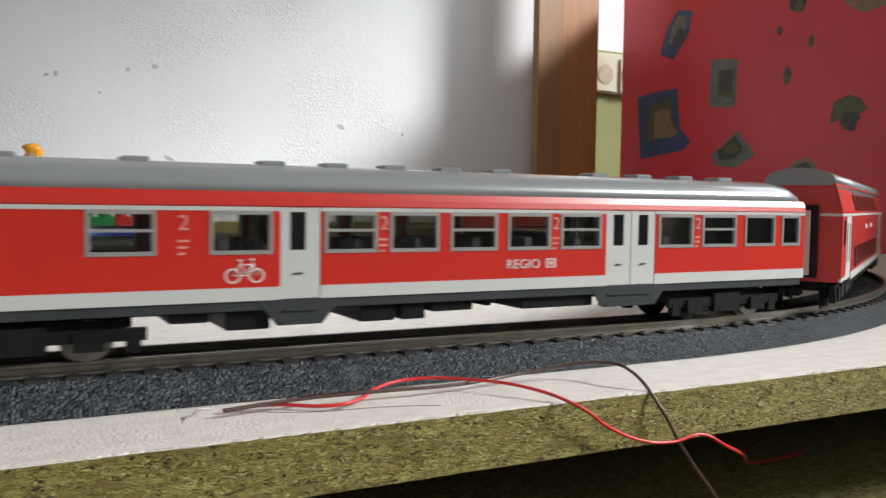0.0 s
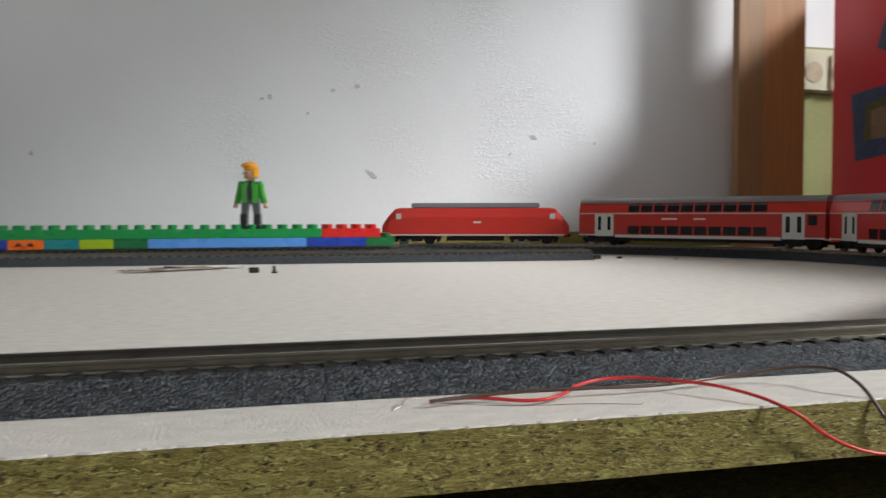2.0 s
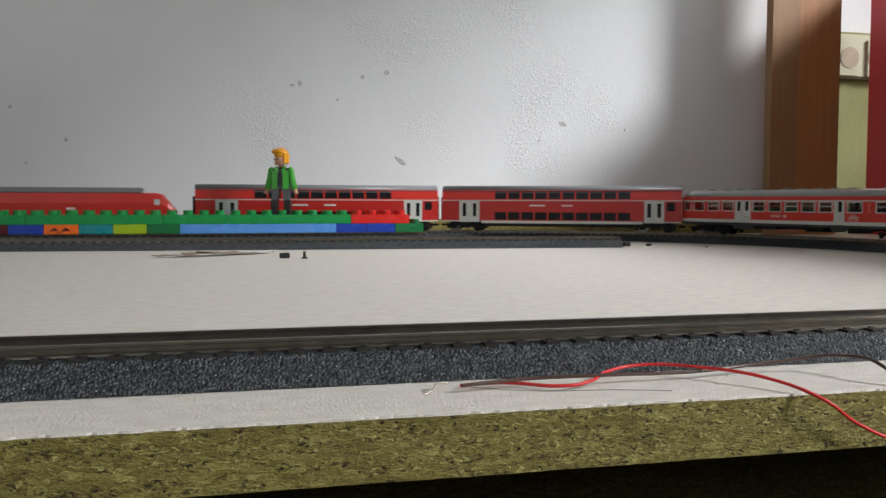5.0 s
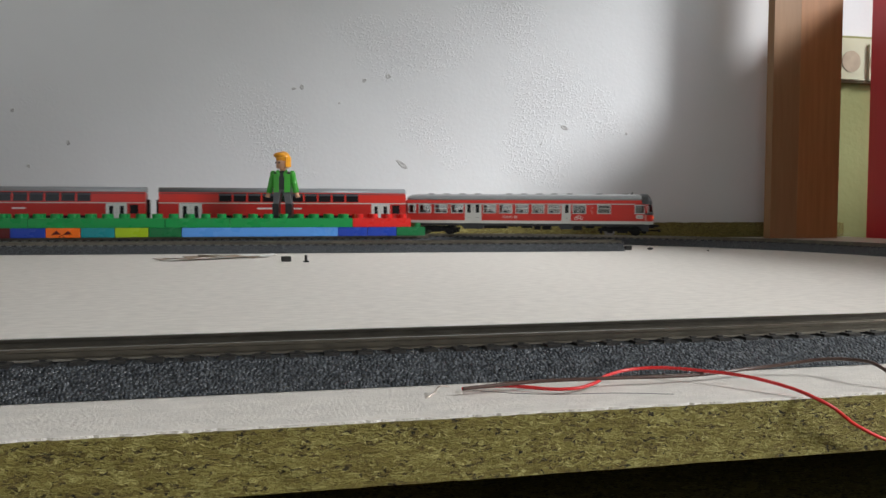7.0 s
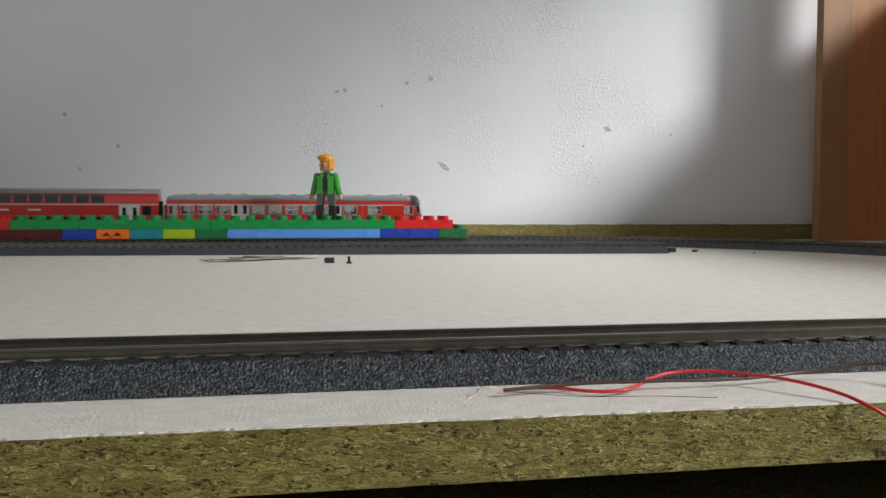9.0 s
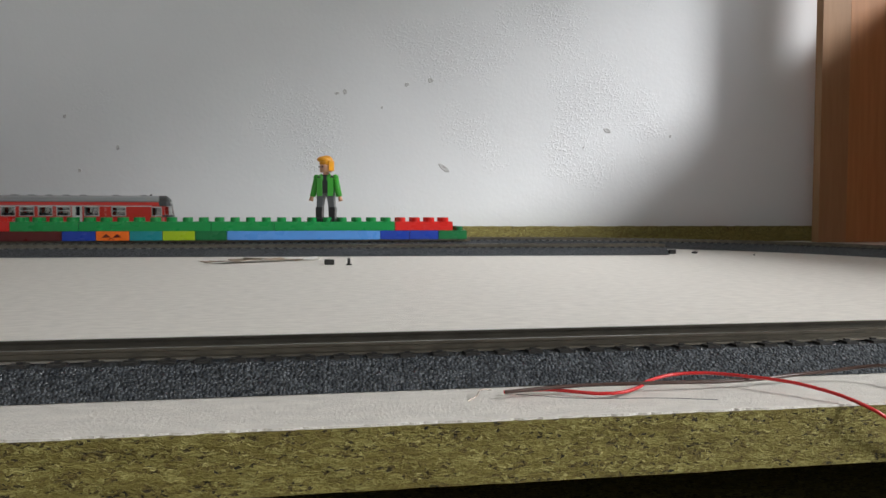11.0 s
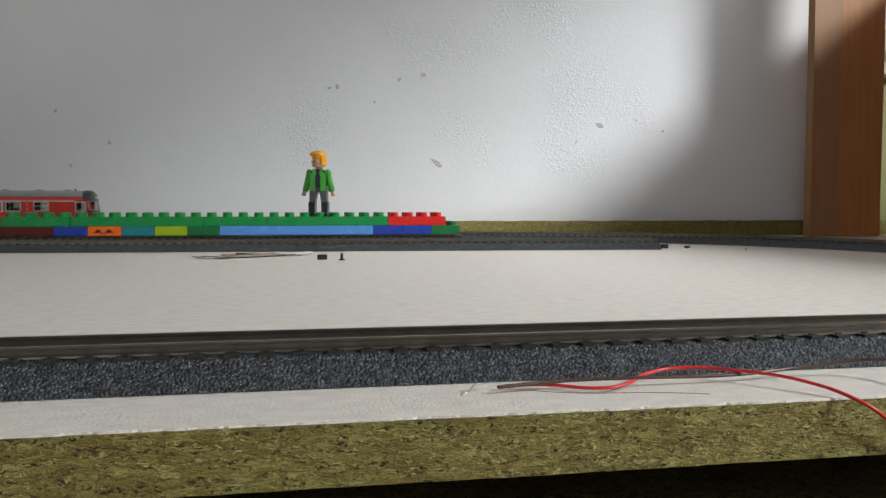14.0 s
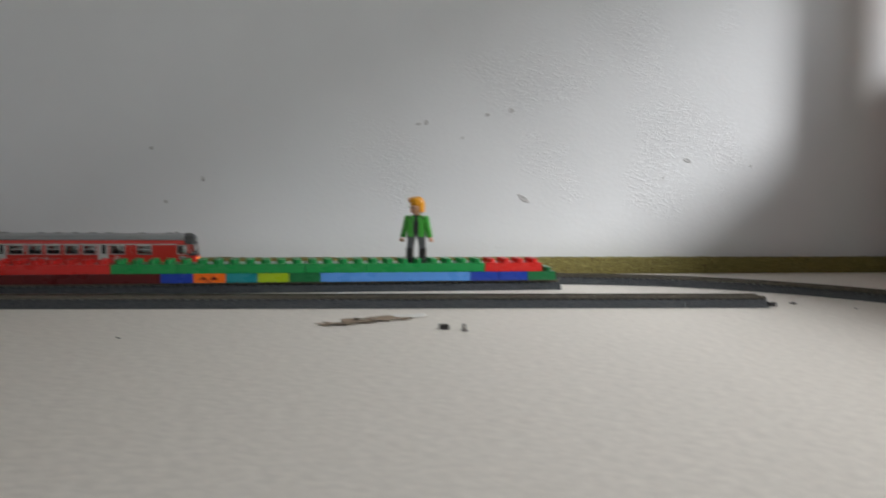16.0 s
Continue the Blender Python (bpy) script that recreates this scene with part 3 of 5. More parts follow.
def track_piece(name, point, s0, s1, step, label, single=300, hw=0.0196):
    ob = tagged(new(name), label, "track")
    n = max(2, int((s1 - s0) / step))
    ss = [s0 + (s1 - s0) * i / n for i in range(n + 1)]

    def sweep(profile):
        bm = bmesh.new()
        secs = []
        for s in ss:
            p, a = point(s)
            nx, ny = -math.sin(a), math.cos(a)
            secs.append([(p.x + nx * y, p.y + ny * y, z) for y, z in profile])
        loft(bm, secs)
        return bm
    part("roadbed", sweep([(-hw, 0.0002), (-hw + 0.0005, 0.0009), (-0.0134, 0.0070), (-0.0126, 0.0072), (0.0126, 0.0072), (0.0134, 0.0070), (hw - 0.0005, 0.0009), (hw, 0.0002)]), M_FOAM, ob, "black pebbled plastic ballast")
    for side in (-1, 1):
        c = side * 0.0083
        part("rail", sweep([(c - 0.0011, 0.0076), (c - 0.0010, 0.0081), (c - 0.0004, 0.0085), (c - 0.0004, 0.0096), (c - 0.0007, 0.0098), (c - 0.0007, Z_RAIL), (c + 0.0007, Z_RAIL), (c + 0.0007, 0.0098),
                            (c + 0.0004, 0.0096), (c + 0.0004, 0.0085), (c + 0.0010, 0.0081), (c + 0.0011, 0.0076)]), M_RAIL, ob)
    bm = bmesh.new()
    box(bm, -0.0019, 0.0019, -0.0131, 0.0131, 0.0068, 0.0079)
    for side in (-1, 1):
        box(bm, -0.0007, 0.0007, side * 0.0102 - 0.0005, side * 0.0102 + 0.0005, 0.0075, 0.0083)
    tube(bm, (0, 0, 0.0076), (0, 0, 0.0084), 0.0006, n=6)
    sleeper = mesh_of("sleeper", bm, M_SLEEPER)
    k = int((s1 - s0) / 0.0083)
    rest = bmesh.new()
    for i in range(k):
        p, a = point(s0 + (i + 0.5) * (s1 - s0) / k)
        m = pose(p.x, p.y, 0, 0, 0, math.degrees(a))
        if i < single:
            sl = new("sleeper", sleeper)
            sl.parent = ob
            sl.matrix_basis = m
        else:
            mark = len(rest.verts)
            rest.from_mesh(sleeper)
            rest.verts.ensure_lookup_table()
            bmesh.ops.transform(rest, matrix=m, verts=rest.verts[mark:])
    if k > single:
        tagged(part("sleepers", rest, M_SLEEPER, ob), "row of black plastic sleepers", kind="stuff")
    else:
        rest.free()
    return ob


track_piece("loop_track", loop_point, -0.16, 1.70, 0.012, "curved black model railway track with ballast")
track_piece("far_track", loop_point, 1.7002, 2.75, 0.1, "straight black model railway track by the wall", 0)
track_piece("near_track", lambda s: (Vector((s, CY - RAD)), 0.0), -0.9, -0.1602, 0.1, "straight black model railway track", 0)


def siding_point(s):
    a = -0.0639
    return Vector((0.4611 + (s - 1.0) * math.cos(a), 0.6355 + (s - 1.0) * math.sin(a))), a


track_piece("siding_track", siding_point, 0.0, 1.0, 0.1, "short siding track ending on the open board", 160)
PLAT_A = 0.02525


def plat(s, y=0.0, z=0.0):
    c, d = math.cos(PLAT_A), math.sin(PLAT_A)
    return (0.0396 + s * c - y * d, 0.7650 + s * d + y * c, z)


track_piece("platform_track", lambda s: (Vector(plat(s, 0.0165)[:2]), PLAT_A), -0.75, 0.262, 0.1, "disused track under the toy-brick platform", 0)
bm = bmesh.new()
box(bm, 0.4611, 0.4656, 0.6325, 0.6385, 0.003, 0.0085)
box(bm, 0.4613, 0.4671, 0.6170, 0.6215, 0.0012, 0.0052)
box(bm, 0.4613, 0.4671, 0.6470, 0.6515, 0.0012, 0.0052)
tagged(part("track_connector", bm, M_SLEEPER), "black plastic connector at the end of the siding", "connector")

# ---- toy-brick platform ----
PITCH = 0.016


def toy_brick(n, colour, s, row, label, mark=False):
    L = n * PITCH
    z0 = Z_RAIL + 0.0001 + row * 0.0096
    bm = bmesh.new()
    box(bm, 0.00012, L - 0.00012, 0.0, 0.032, 0, 0.00955)
    bevel(bm, 0.0004, 2)
    for i in range(n):
        for j in (0.008, 0.024):
            c = (i * PITCH + 0.008, j)
            tube(bm, (*c, 0.0094), (*c, 0.0136), 0.0047, n=18, caps=False)
            tube(bm, (*c, 0.0136), (*c, 0.0140), 0.0047, 0.0043, n=18)
    ob = part("toy_brick", bm, M_BR[colour])
    tagged(ob, label, "toy brick", group="toy bricks of the platform")
    ob.matrix_basis = Matrix.Translation(plat(s, 0, z0)) @ pose(0, 0, 0, 0, 0, math.degrees(PLAT_A))
    if mark:
        for cx in (0.0095, 0.0200):
            bm = bmesh.new()
            for v in (((-0.0045, 0.0028), (0.0045, 0.0034), (0.0005, 0.0070)),):
                f = [bm.verts.new((cx + x, -0.00015, z)) for x, z in v]
                bm.faces.new(f)
            part("printed_eye", bm, M_BR["dark_red"], ob, "dark printed triangle")
        bm = bmesh.new()
        for i in range(8):
            a0, a1 = math.pi * i / 8, math.pi * (i + 1) / 8
            q = [bm.verts.new((0.0145 + r * math.cos(a), -0.00015, 0.0004 + r * math.sin(a) * 0.8)) for a, r in ((a0, 0.0026), (a1, 0.0026), (a1, 0.0018), (a0, 0.0018))]
            bm.faces.new(q)
        part("printed_mouth", bm, M_BR["dark_red"], ob, "dark printed arc")
    return ob


for n, c, s, w in ((4, "red", 0.176, "bright red"), (8, "green", 0.048, "green"), (4, "green", -0.016, "green"), (8, "green", -0.144, "green"), (4, "green", -0.208, "green"),
                   (8, "red", -0.336, "bright red"), (8, "green", -0.464, "green"), (8, "red", -0.592, "bright red")):
    toy_brick(n, c, s, 1, w + " flat toy building brick in the upper course")
for n, c, s, w in ((2, "deep_green", 0.224, "dark green"), (2, "blue", 0.192, "dark blue"), (2, "blue", 0.160, "dark blue"), (10, "light_blue", 0.0, "light blue"), (2, "deep_green", -0.032, "dark green"),
                   (2, "lime", -0.064, "lime green"), (2, "teal", -0.096, "translucent teal"), (2, "orange", -0.128, "orange face-printed"), (2, "blue", -0.160, "dark blue"),
                   (8, "dark_red", -0.288, "dark red"), (8, "dark_red", -0.416, "dark red"), (8, "blue", -0.544, "dark blue")):
    toy_brick(n, c, s, 0, w + " flat toy building brick in the lower course", mark=c == "orange")


def toy_figure():
    """A standing plastic toy figure in a green jacket, one plain mesh."""
    bm = bmesh.new()
    for sx in (-1, 1):
        loft(bm, [[(sx * c + x * w, y * d, z) for x, y in ((-1, -1), (1, -1), (1, 1), (-1, 1))] for z, c, w, d in ((0.0150, 0.0066, 0.0030, 0.0042), (0.0240, 0.0056, 0.0036, 0.0048), (0.0305, 0.0047, 0.0047, 0.0052))], 1)
        loft(bm, [[(sx * 0.0070 + x * w, y * d - e, z) for x, y in ((-1, -1), (1, -1), (1, 1), (-1, 1))] for z, w, d, e in ((0.0, 0.0042, 0.0075, 0.003), (0.0030, 0.0040, 0.0068, 0.0022), (0.0050, 0.0033, 0.0048, 0), (0.0155, 0.0036, 0.0048, 0))], 2)
        # arm and grip
        tube(bm, (sx * 0.0102, 0, 0.0470), (sx * 0.0145, -0.001, 0.0270), 0.0034, 0.0033, n=10, mi=0)
        ball(bm, (sx * 0.0102, 0, 0.0472), 0.0036, 0)
        tube(bm, (sx * 0.0150, -0.001, 0.0275), (sx * 0.0164, -0.0015, 0.0222), 0.0018, 0.0025, n=8, mi=3)
        loft(bm, [[(sx * (0.0030 + 0.0058 * x), -0.0064 + 0.003 * y, z) for x, y in ((0, 0), (1, 0.25), (1, 1.0), (0, 0.6))] for z in (0.0275, 0.0360, 0.0470)], 0)
    loft(bm, [[(x * w, y * d, z) for x, y in ((-1, -0.6), (-0.6, -1), (0.6, -1), (1, -0.6), (1, 0.6), (0.6, 1), (-0.6, 1), (-1, 0.6))] for z, w, d in ((0.0282, 0.0088, 0.0050), (0.0400, 0.0084, 0.0052), (0.0480, 0.0092, 0.0050), (0.0505, 0.0050, 0.0036))], 5)
    loft(bm, [[(x * w, 0.0010 + y * d, z) for x, y in ((-1, -0.5), (-1, 1), (1, 1), (1, -0.5))] for z, w, d in ((0.0280, 0.0098, 0.0058), (0.0400, 0.0092, 0.0056), (0.0490, 0.0098, 0.0052))], 0)
    for sx in (-1, 1):
        loft(bm, [[(sx * 0.0018, -0.0062, 0.0440), (sx * 0.0064, -0.0056, 0.0492), (sx * 0.0046, -0.0030, 0.0520), (sx * 0.0020, -0.0052, 0.0486)], [(sx * 0.0020, -0.0054, 0.0440), (sx * 0.0066, -0.0042, 0.0492), (sx * 0.0048, -0.0018, 0.0520), (sx * 0.0022, -0.0040, 0.0486)]], 0)
    body = len(bm.verts)
    tube(bm, (0, 0, 0.0500), (0, 0, 0.0535), 0.0034, n=10, mi=3)
    tube(bm, (0, 0, 0.0530), (0, 0, 0.0640), 0.0066, 0.0066, n=16, mi=3)
    ball(bm, (0, 0.0005, 0.0640), 0.0078, 4, sz=0.92)
    loft(bm, [[(0.0084 * math.cos(a), 0.0086 * math.sin(a) + 0.0006, z) for a in [math.radians(d) for d in range(-20, 201, 20)]] + [(0.0050 * math.cos(a), 0.0040 * math.sin(a), z) for a in [math.radians(d) for d in range(200, -21, -20)]] for z in (0.0545, 0.0590, 0.0650)], 4)
    ball(bm, (-0.0008, -0.0030, 0.0668), 0.0064, 4, sx=1.25, sz=0.55)
    for sx in (-1, 1):
        ball(bm, (sx * 0.0028 - 0.001, -0.0063, 0.0588), 0.0009, 2, n=8)
    bm.verts.ensure_lookup_table()
    bmesh.ops.rotate(bm, cent=(0, 0, 0), matrix=Matrix.Rotation(radians(-38), 3, "Z"), verts=bm.verts[body:])
    ob = part("toy_figure", bm, M_FIG)
    tagged(ob, "orange-haired plastic toy figure in a green jacket on the platform", "toy figure")
    p = plat(0.1035, 0.016, Z_RAIL + 0.0191)
    ob.matrix_basis = Matrix.Translation(p) @ pose(0, 0, 0, 0, 0, -16)
    return ob


toy_figure()

# ---- the train ----


def wall_with_holes(bm, x0, x1, z0, z1, y, t, holes):
    """One side wall of thickness t between z0 and z1, with rectangular holes (x0, x1, z0, z1)."""
    xs = sorted({x0, x1, *[h[0] for h in holes], *[h[1] for h in holes]})
    zs = sorted({z0, z1, *[h[2] for h in holes], *[h[3] for h in holes]})
    xs = [x for x in xs if x0 <= x <= x1]
    zs = [z for z in zs if z0 <= z <= z1]

    def solid(i, j):
        cx, cz = (xs[i] + xs[i + 1]) / 2, (zs[j] + zs[j + 1]) / 2
        return not any(h[0] < cx < h[1] and h[2] < cz < h[3] for h in holes)
    fresh = len(bm.verts)
    for i in range(len(xs) - 1):
        j = 0
        while j < len(zs) - 1:
            if not solid(i, j):
                j += 1
                continue
            k = j
            while k + 1 < len(zs) - 1 and solid(i, k + 1):
                k += 1
            box(bm, xs[i], xs[i + 1], min(y, y + t), max(y, y + t), zs[j], zs[k + 1])
            j = k + 1
    bm.verts.ensure_lookup_table()
    bmesh.ops.remove_doubles(bm, verts=bm.verts[fresh:], dist=1e-6)


def bogie(parent, cx, wb=0.026, length=0.052):
    bm = bmesh.new()
    for sy in (-1, 1):
        box(bm, cx - length / 2, cx + length / 2, sy * 0.0118 - 0.0010, sy * 0.0118 + 0.0010, 0.0052, 0.0085)
        box(bm, cx - 0.006, cx + 0.006, sy * 0.0122 - 0.0014, sy * 0.0122 + 0.0014, 0.0030, 0.0098)
        for ax in (-1, 1):
            box(bm, cx + ax * wb / 2 - 0.0034, cx + ax * wb / 2 + 0.0034, sy * 0.0123 - 0.0014, sy * 0.0123 + 0.0014, 0.0030, 0.0078)
            box(bm, cx + ax * (length / 2 - 0.003) - 0.0016, cx + ax * (length / 2 - 0.003) + 0.0016, sy * 0.0118 - 0.0012, sy * 0.0118 + 0.0012, 0.0022, 0.0070)
    box(bm, cx - length / 2 + 0.004, cx + length / 2 - 0.004, -0.0100, 0.0100, 0.0062, 0.0105)
    b = part("bogie", bm, M_DARK, parent, "black bogie frame")
    for ax in (-1, 1):
        for sy in (-1, 1):
            bm = bmesh.new()
            x = cx + ax * wb / 2
            tube(bm, (x, sy * 0.0074, 0.00545), (x, sy * 0.0098, 0.00545), 0.0054, n=20)
            tube(bm, (x, sy * 0.0070, 0.00545), (x, sy * 0.0076, 0.00545), 0.0062, n=20)
            tube(bm, (x, sy * 0.0098, 0.00545), (x, sy * 0.0102, 0.00545), 0.0022, 0.0016, n=10)
            part("wheel", bm, M_STEEL if ax > 0 else M_DARK, b)
    return b


def window(parent, x0, x1, z0, z1, y, sy, divided=False, glass=None):
    """A framed window in a side wall at y; sy points outwards."""
    f = 0.0006
    bm = bmesh.new()
    a, b = sorted((y + sy * 0.00025, y - sy * 0.0008))
    box(bm, x0 - f, x1 + f, a, b, z1 - f * 0.6, z1 + f)
    box(bm, x0 - f, x1 + f, a, b, z0 - f, z0 + f * 0.8)
    box(bm, x0 - f, x0 + f * 0.5, a, b, z0, z1)
    box(bm, x1 - f * 0.5, x1 + f, a, b, z0, z1)
    if divided:
        zm = z0 + (z1 - z0) * 0.56
        box(bm, x0, x1, a, b, zm - 0.0004, zm + 0.0004)
    w = part("window", bm, M_SILVER, parent, "silver window frame")
    bm = bmesh.new()
    yy = y - sy * 0.00045
    box(bm, x0, x1, yy - 0.0001, yy + 0.0001, z0, z1)
    g = part("pane", bm, glass or M_GLASS, w)
    g.visible_shadow = False
    return w


def put_text(me, parent, x, y, z, sy, material, name="lettering"):
    """Lettering on a side wall, upright and readable from outside."""
    ob = new(name, me)
    if not me.materials:
        me.materials.append(material)
    ob.parent = parent
    ob.matrix_basis = pose(x, y + sy * 0.00012, z, 90, 0, 0 if sy < 0 else 180)
    return ob


TXT_REGIO = text_mesh("REGIO", 0.0042)
TXT_2 = text_mesh("2", 0.0058)


def control_coach():
    """Single-deck control coach; x = 0 is the cab end (the train's tail), x = L the inner end."""
    L, W = 0.292, 0.0145
    zs, zb, zc, ze, zt = 0.0145, 0.0182, 0.0403, 0.0446, 0.0526
    car = tagged(new("control_coach"), "red model railway control coach with light grey doors and tail lamps", "railway coach")
    wins = [(0.0090, 0.0192, 0), (0.0477, 0.0622, 1), (0.0761, 0.0908, 0), (0.1060, 0.1199, 1), (0.1249, 0.1389, 0), (0.1437, 0.1582, 1), (0.1630, 0.1772, 0), (0.1821, 0.1966, 1),
            (0.2214, 0.2356, 0), (0.2408, 0.2557, 1), (0.2610, 0.2750, 0), (0.2796, 0.2880, 0)]
    z0, z1 = 0.0279, 0.0385
    doors = [(0.0934, 0.1043), (0.1992, 0.2194)]
    for sy in (-1, 1):
        y = sy * W
        holes = [(a, b, z0, z1) for a, b, _ in wins] + [(a, b, 0.0, zc + 0.001) for a, b in doors]
        bm = bmesh.new()
        wall_with_holes(bm, 0.0048, L - 0.0008, zb, zc, y, -sy * 0.0007, holes)
        part("side_wall", bm, M_TRED, car)
        for u, v in ((0.0048, doors[0][0]), (doors[0][1], doors[1][0]), (doors[1][1], L - 0.0008)):
            bm = bmesh.new()
            wall_with_holes(bm, u, v, zs, zb, y + sy * 0.0001, -sy * 0.0008, [])
            part("lower_band", bm, M_LGREY, car, "light grey band along the sill")
            bm = bmesh.new()
            wall_with_holes(bm, max(u, 0.0195), v, 0.0392, 0.0403, y + sy * 0.00012, -sy * 0.0004, [])
            part("upper_line", bm, M_LGREY, car, "light grey line above the windows")
        bm = bmesh.new()
        loft(bm, [[(x, y, zc), (x, y + sy * 0.0003, zc + 0.0004), (x, sy * (W - 0.0001), zc + 0.0022), (x, sy * (W - 0.0009), ze), (x, sy * (W - 0.0030), ze), (x, sy * (W - 0.0020), zc)] for x in (0.0115, L - 0.0008)])
        part("cantrail", bm, M_TRED, car)
        for a, b, d in wins:
            window(car, a, b, z0, z1, y, sy, bool(d))
        for k, (a, b) in enumerate(doors):
            leaves = [(a, b)] if k == 0 else [(a, (a + b) / 2 - 0.0001), ((a + b) / 2 + 0.0001, b)]
            for u, v in leaves:
                c = (u + v) / 2 - (0.0007 if k == 0 else 0)
                hole = (c - 0.0021, c + 0.0021, 0.0283, 0.0390)
                bm = bmesh.new()
                wall_with_holes(bm, u + 0.0001, v - 0.0001, zs + 0.0002, zc, y - sy * 0.0001, -sy * 0.0006, [hole])
                dr = part("door", bm, M_LGREY, car, "light grey folding door")
                bm = bmesh.new()
                box(bm, hole[0], hole[1], y - sy * 0.0005 - 0.0001, y - sy * 0.0005 + 0.0001, hole[2], hole[3])
                part("door_pane", bm, M_DARKGLASS, dr)
                bm = bmesh.new()
                box(bm, c - 0.0012, c + 0.0012, *sorted((y, y + sy * 0.0003)), 0.0216, 0.0220)
                part("door_handle", bm, M_SOLE, dr)
            bm = bmesh.new()
            loft(bm, [[(a - 0.006, yy, zs), (b + 0.006, yy, zs), (b + 0.0006, yy, 0.0072), (a - 0.0006, yy, 0.0072)] for yy in sorted((y - sy * 0.0002, y - sy * 0.0010))])
            box(bm, a + 0.0004, b - 0.0004, *sorted((y + sy * 0.0007, y - sy * 0.004)), 0.0074, 0.0081)
            box(bm, a + 0.0010, b - 0.0010, *sorted((y + sy * 0.0003, y - sy * 0.004)), 0.0112, 0.0118)
            part("door_step", bm, M_SOLE, car, "dark grey door step")
        # printing
        for x in (0.0692, 0.1225, 0.1797, 0.2382):
            put_text(TXT_2, car, x, y, 0.0340, sy, M_PRINT_PALE, "class_digit")
            bm = bmesh.new()
            for k in range(3):
                box(bm, x - 0.0014, x + 0.0014 - 0.0005 * k, *sorted((y, y + sy * 0.00012)), 0.0308 - k * 0.0017, 0.0314 - k * 0.0017)
            part("small_print", bm, M_PRINT_PALE, car)
        put_text(TXT_REGIO, car, 0.1680, y, 0.0214, sy, M_PRINT)
        bm = bmesh.new()
        xl = 0.1680 + 0.0100 if sy < 0 else 0.1680 - 0.0100
        for dx0, dx1, dz0, dz1 in ((-0.0019, 0.0019, 0, 0.0004), (-0.0019, 0.0019, 0.0026, 0.0030), (-0.0019, -0.0015, 0, 0.003), (0.0015, 0.0019, 0, 0.003), (-0.0009, -0.0002, 0.0008, 0.0022), (0.0003, 0.0010, 0.0008, 0.0022)):
            box(bm, xl + dx0, xl + dx1, *sorted((y, y + sy * 0.00014)), 0.0214 + dz0, 0.0214 + dz1)
        part("emblem", bm, M_PRINT, car, "small framed emblem")
        bm = bmesh.new()
        bx, bz, r = 0.0842, 0.0215, 0.0021
        for cx in (bx - 0.0030, bx + 0.0030):
            for i in range(16):
                a0, a1 = 2 * math.pi * i / 16, 2 * math.pi * (i + 1) / 16
                q = [(cx + rr * math.cos(a), y + sy * 0.00014, bz + rr * math.sin(a)) for a, rr in ((a0, r), (a1, r), (a1, r * 0.76), (a0, r * 0.76))]
                bm.faces.new([bm.verts.new(p) for p in q])
        for p, q in (((bx - 0.003, bz), (bx - 0.0012, bz + 0.003)), ((bx - 0.0012, bz + 0.003), (bx + 0.0020, bz + 0.003)), ((bx + 0.003, bz), (bx + 0.0018, bz + 0.0042)), ((bx - 0.003, bz), (bx + 0.0002, bz)),
                     ((bx + 0.0002, bz), (bx + 0.0020, bz + 0.003)), ((bx + 0.0002, bz), (bx - 0.0013, bz + 0.0042)), ((bx - 0.002, bz + 0.0042), (bx - 0.0006, bz + 0.0042)), ((bx + 0.001, bz + 0.0044), (bx + 0.0024, bz + 0.0044))):
            tube(bm, (p[0], y + sy * 0.0001, p[1]), (q[0], y + sy * 0.0001, q[1]), 0.00022, n=5)
        part("bicycle_mark", bm, M_PRINT, car, "printed pale bicycle sign")
        bm = bmesh.new()
        box(bm, 0.0100, 0.0178, *sorted((y, y + sy * 0.0003)), 0.0214, 0.0258)
        part("vent_grille", bm, M_SILVER, car, "silver grille under the cab window")
        for zz in (0.0222, 0.0232, 0.0242):
            bm = bmesh.new()
            box(bm, 0.0106, 0.0172, *sorted((y + sy * 0.0002, y + sy * 0.0005)), zz, zz + 0.0003)
            part("grille_slat", bm, M_SOLE, car)
        bm = bmesh.new()
        box(bm, 0.0060, 0.0082, *sorted((y, y + sy * 0.00012)), 0.0182, 0.0265)
        part("red_mark", bm, mat("pale_red_print", (0.62, 0.20, 0.17), 0.45, var=0.1, scale=200), car)
        # sole bar and skirt at the cab
        bm = bmesh.new()
        box(bm, 0.003, L - 0.002, *sorted((y - sy * 0.0004, y - sy * 0.0022)), 0.0118, zs)
        part("sole_bar", bm, M_SOLE, car)
        bm = bmesh.new()
        loft(bm, [[(0.0030, yy, 0.0120), (0.0150, yy, 0.0120), (0.0110, yy, 0.0058), (0.0040, yy, 0.0050)] for yy in sorted((y - sy * 0.0004, y - sy * 0.0014))])
        part("skirt", bm, M_SOLE, car)
    # roof
    def arch(x, w, zlow, ztop, n=16):
        return [(x, w * math.cos(math.pi * i / n), zlow + (ztop - zlow) * math.sin(math.pi * i / n) ** 0.8) for i in range(n + 1)] + [(x, -w * 0.9, zlow - 0.0006), (x, w * 0.9, zlow - 0.0006)]
    bm = bmesh.new()
    loft(bm, [arch(0.0108, W - 0.0010, ze, zt - 0.0006), arch(0.016, W - 0.0008, ze, zt), arch(L - 0.014, W - 0.0008, ze, zt), arch(L - 0.006, W - 0.0012, ze, zt - 0.0008), arch(L - 0.0015, W - 0.0024, ze - 0.0004, zt - 0.0030)], smooth=True)
    part("roof", bm, M_ROOF_LIGHT, car, "grey curved roof")
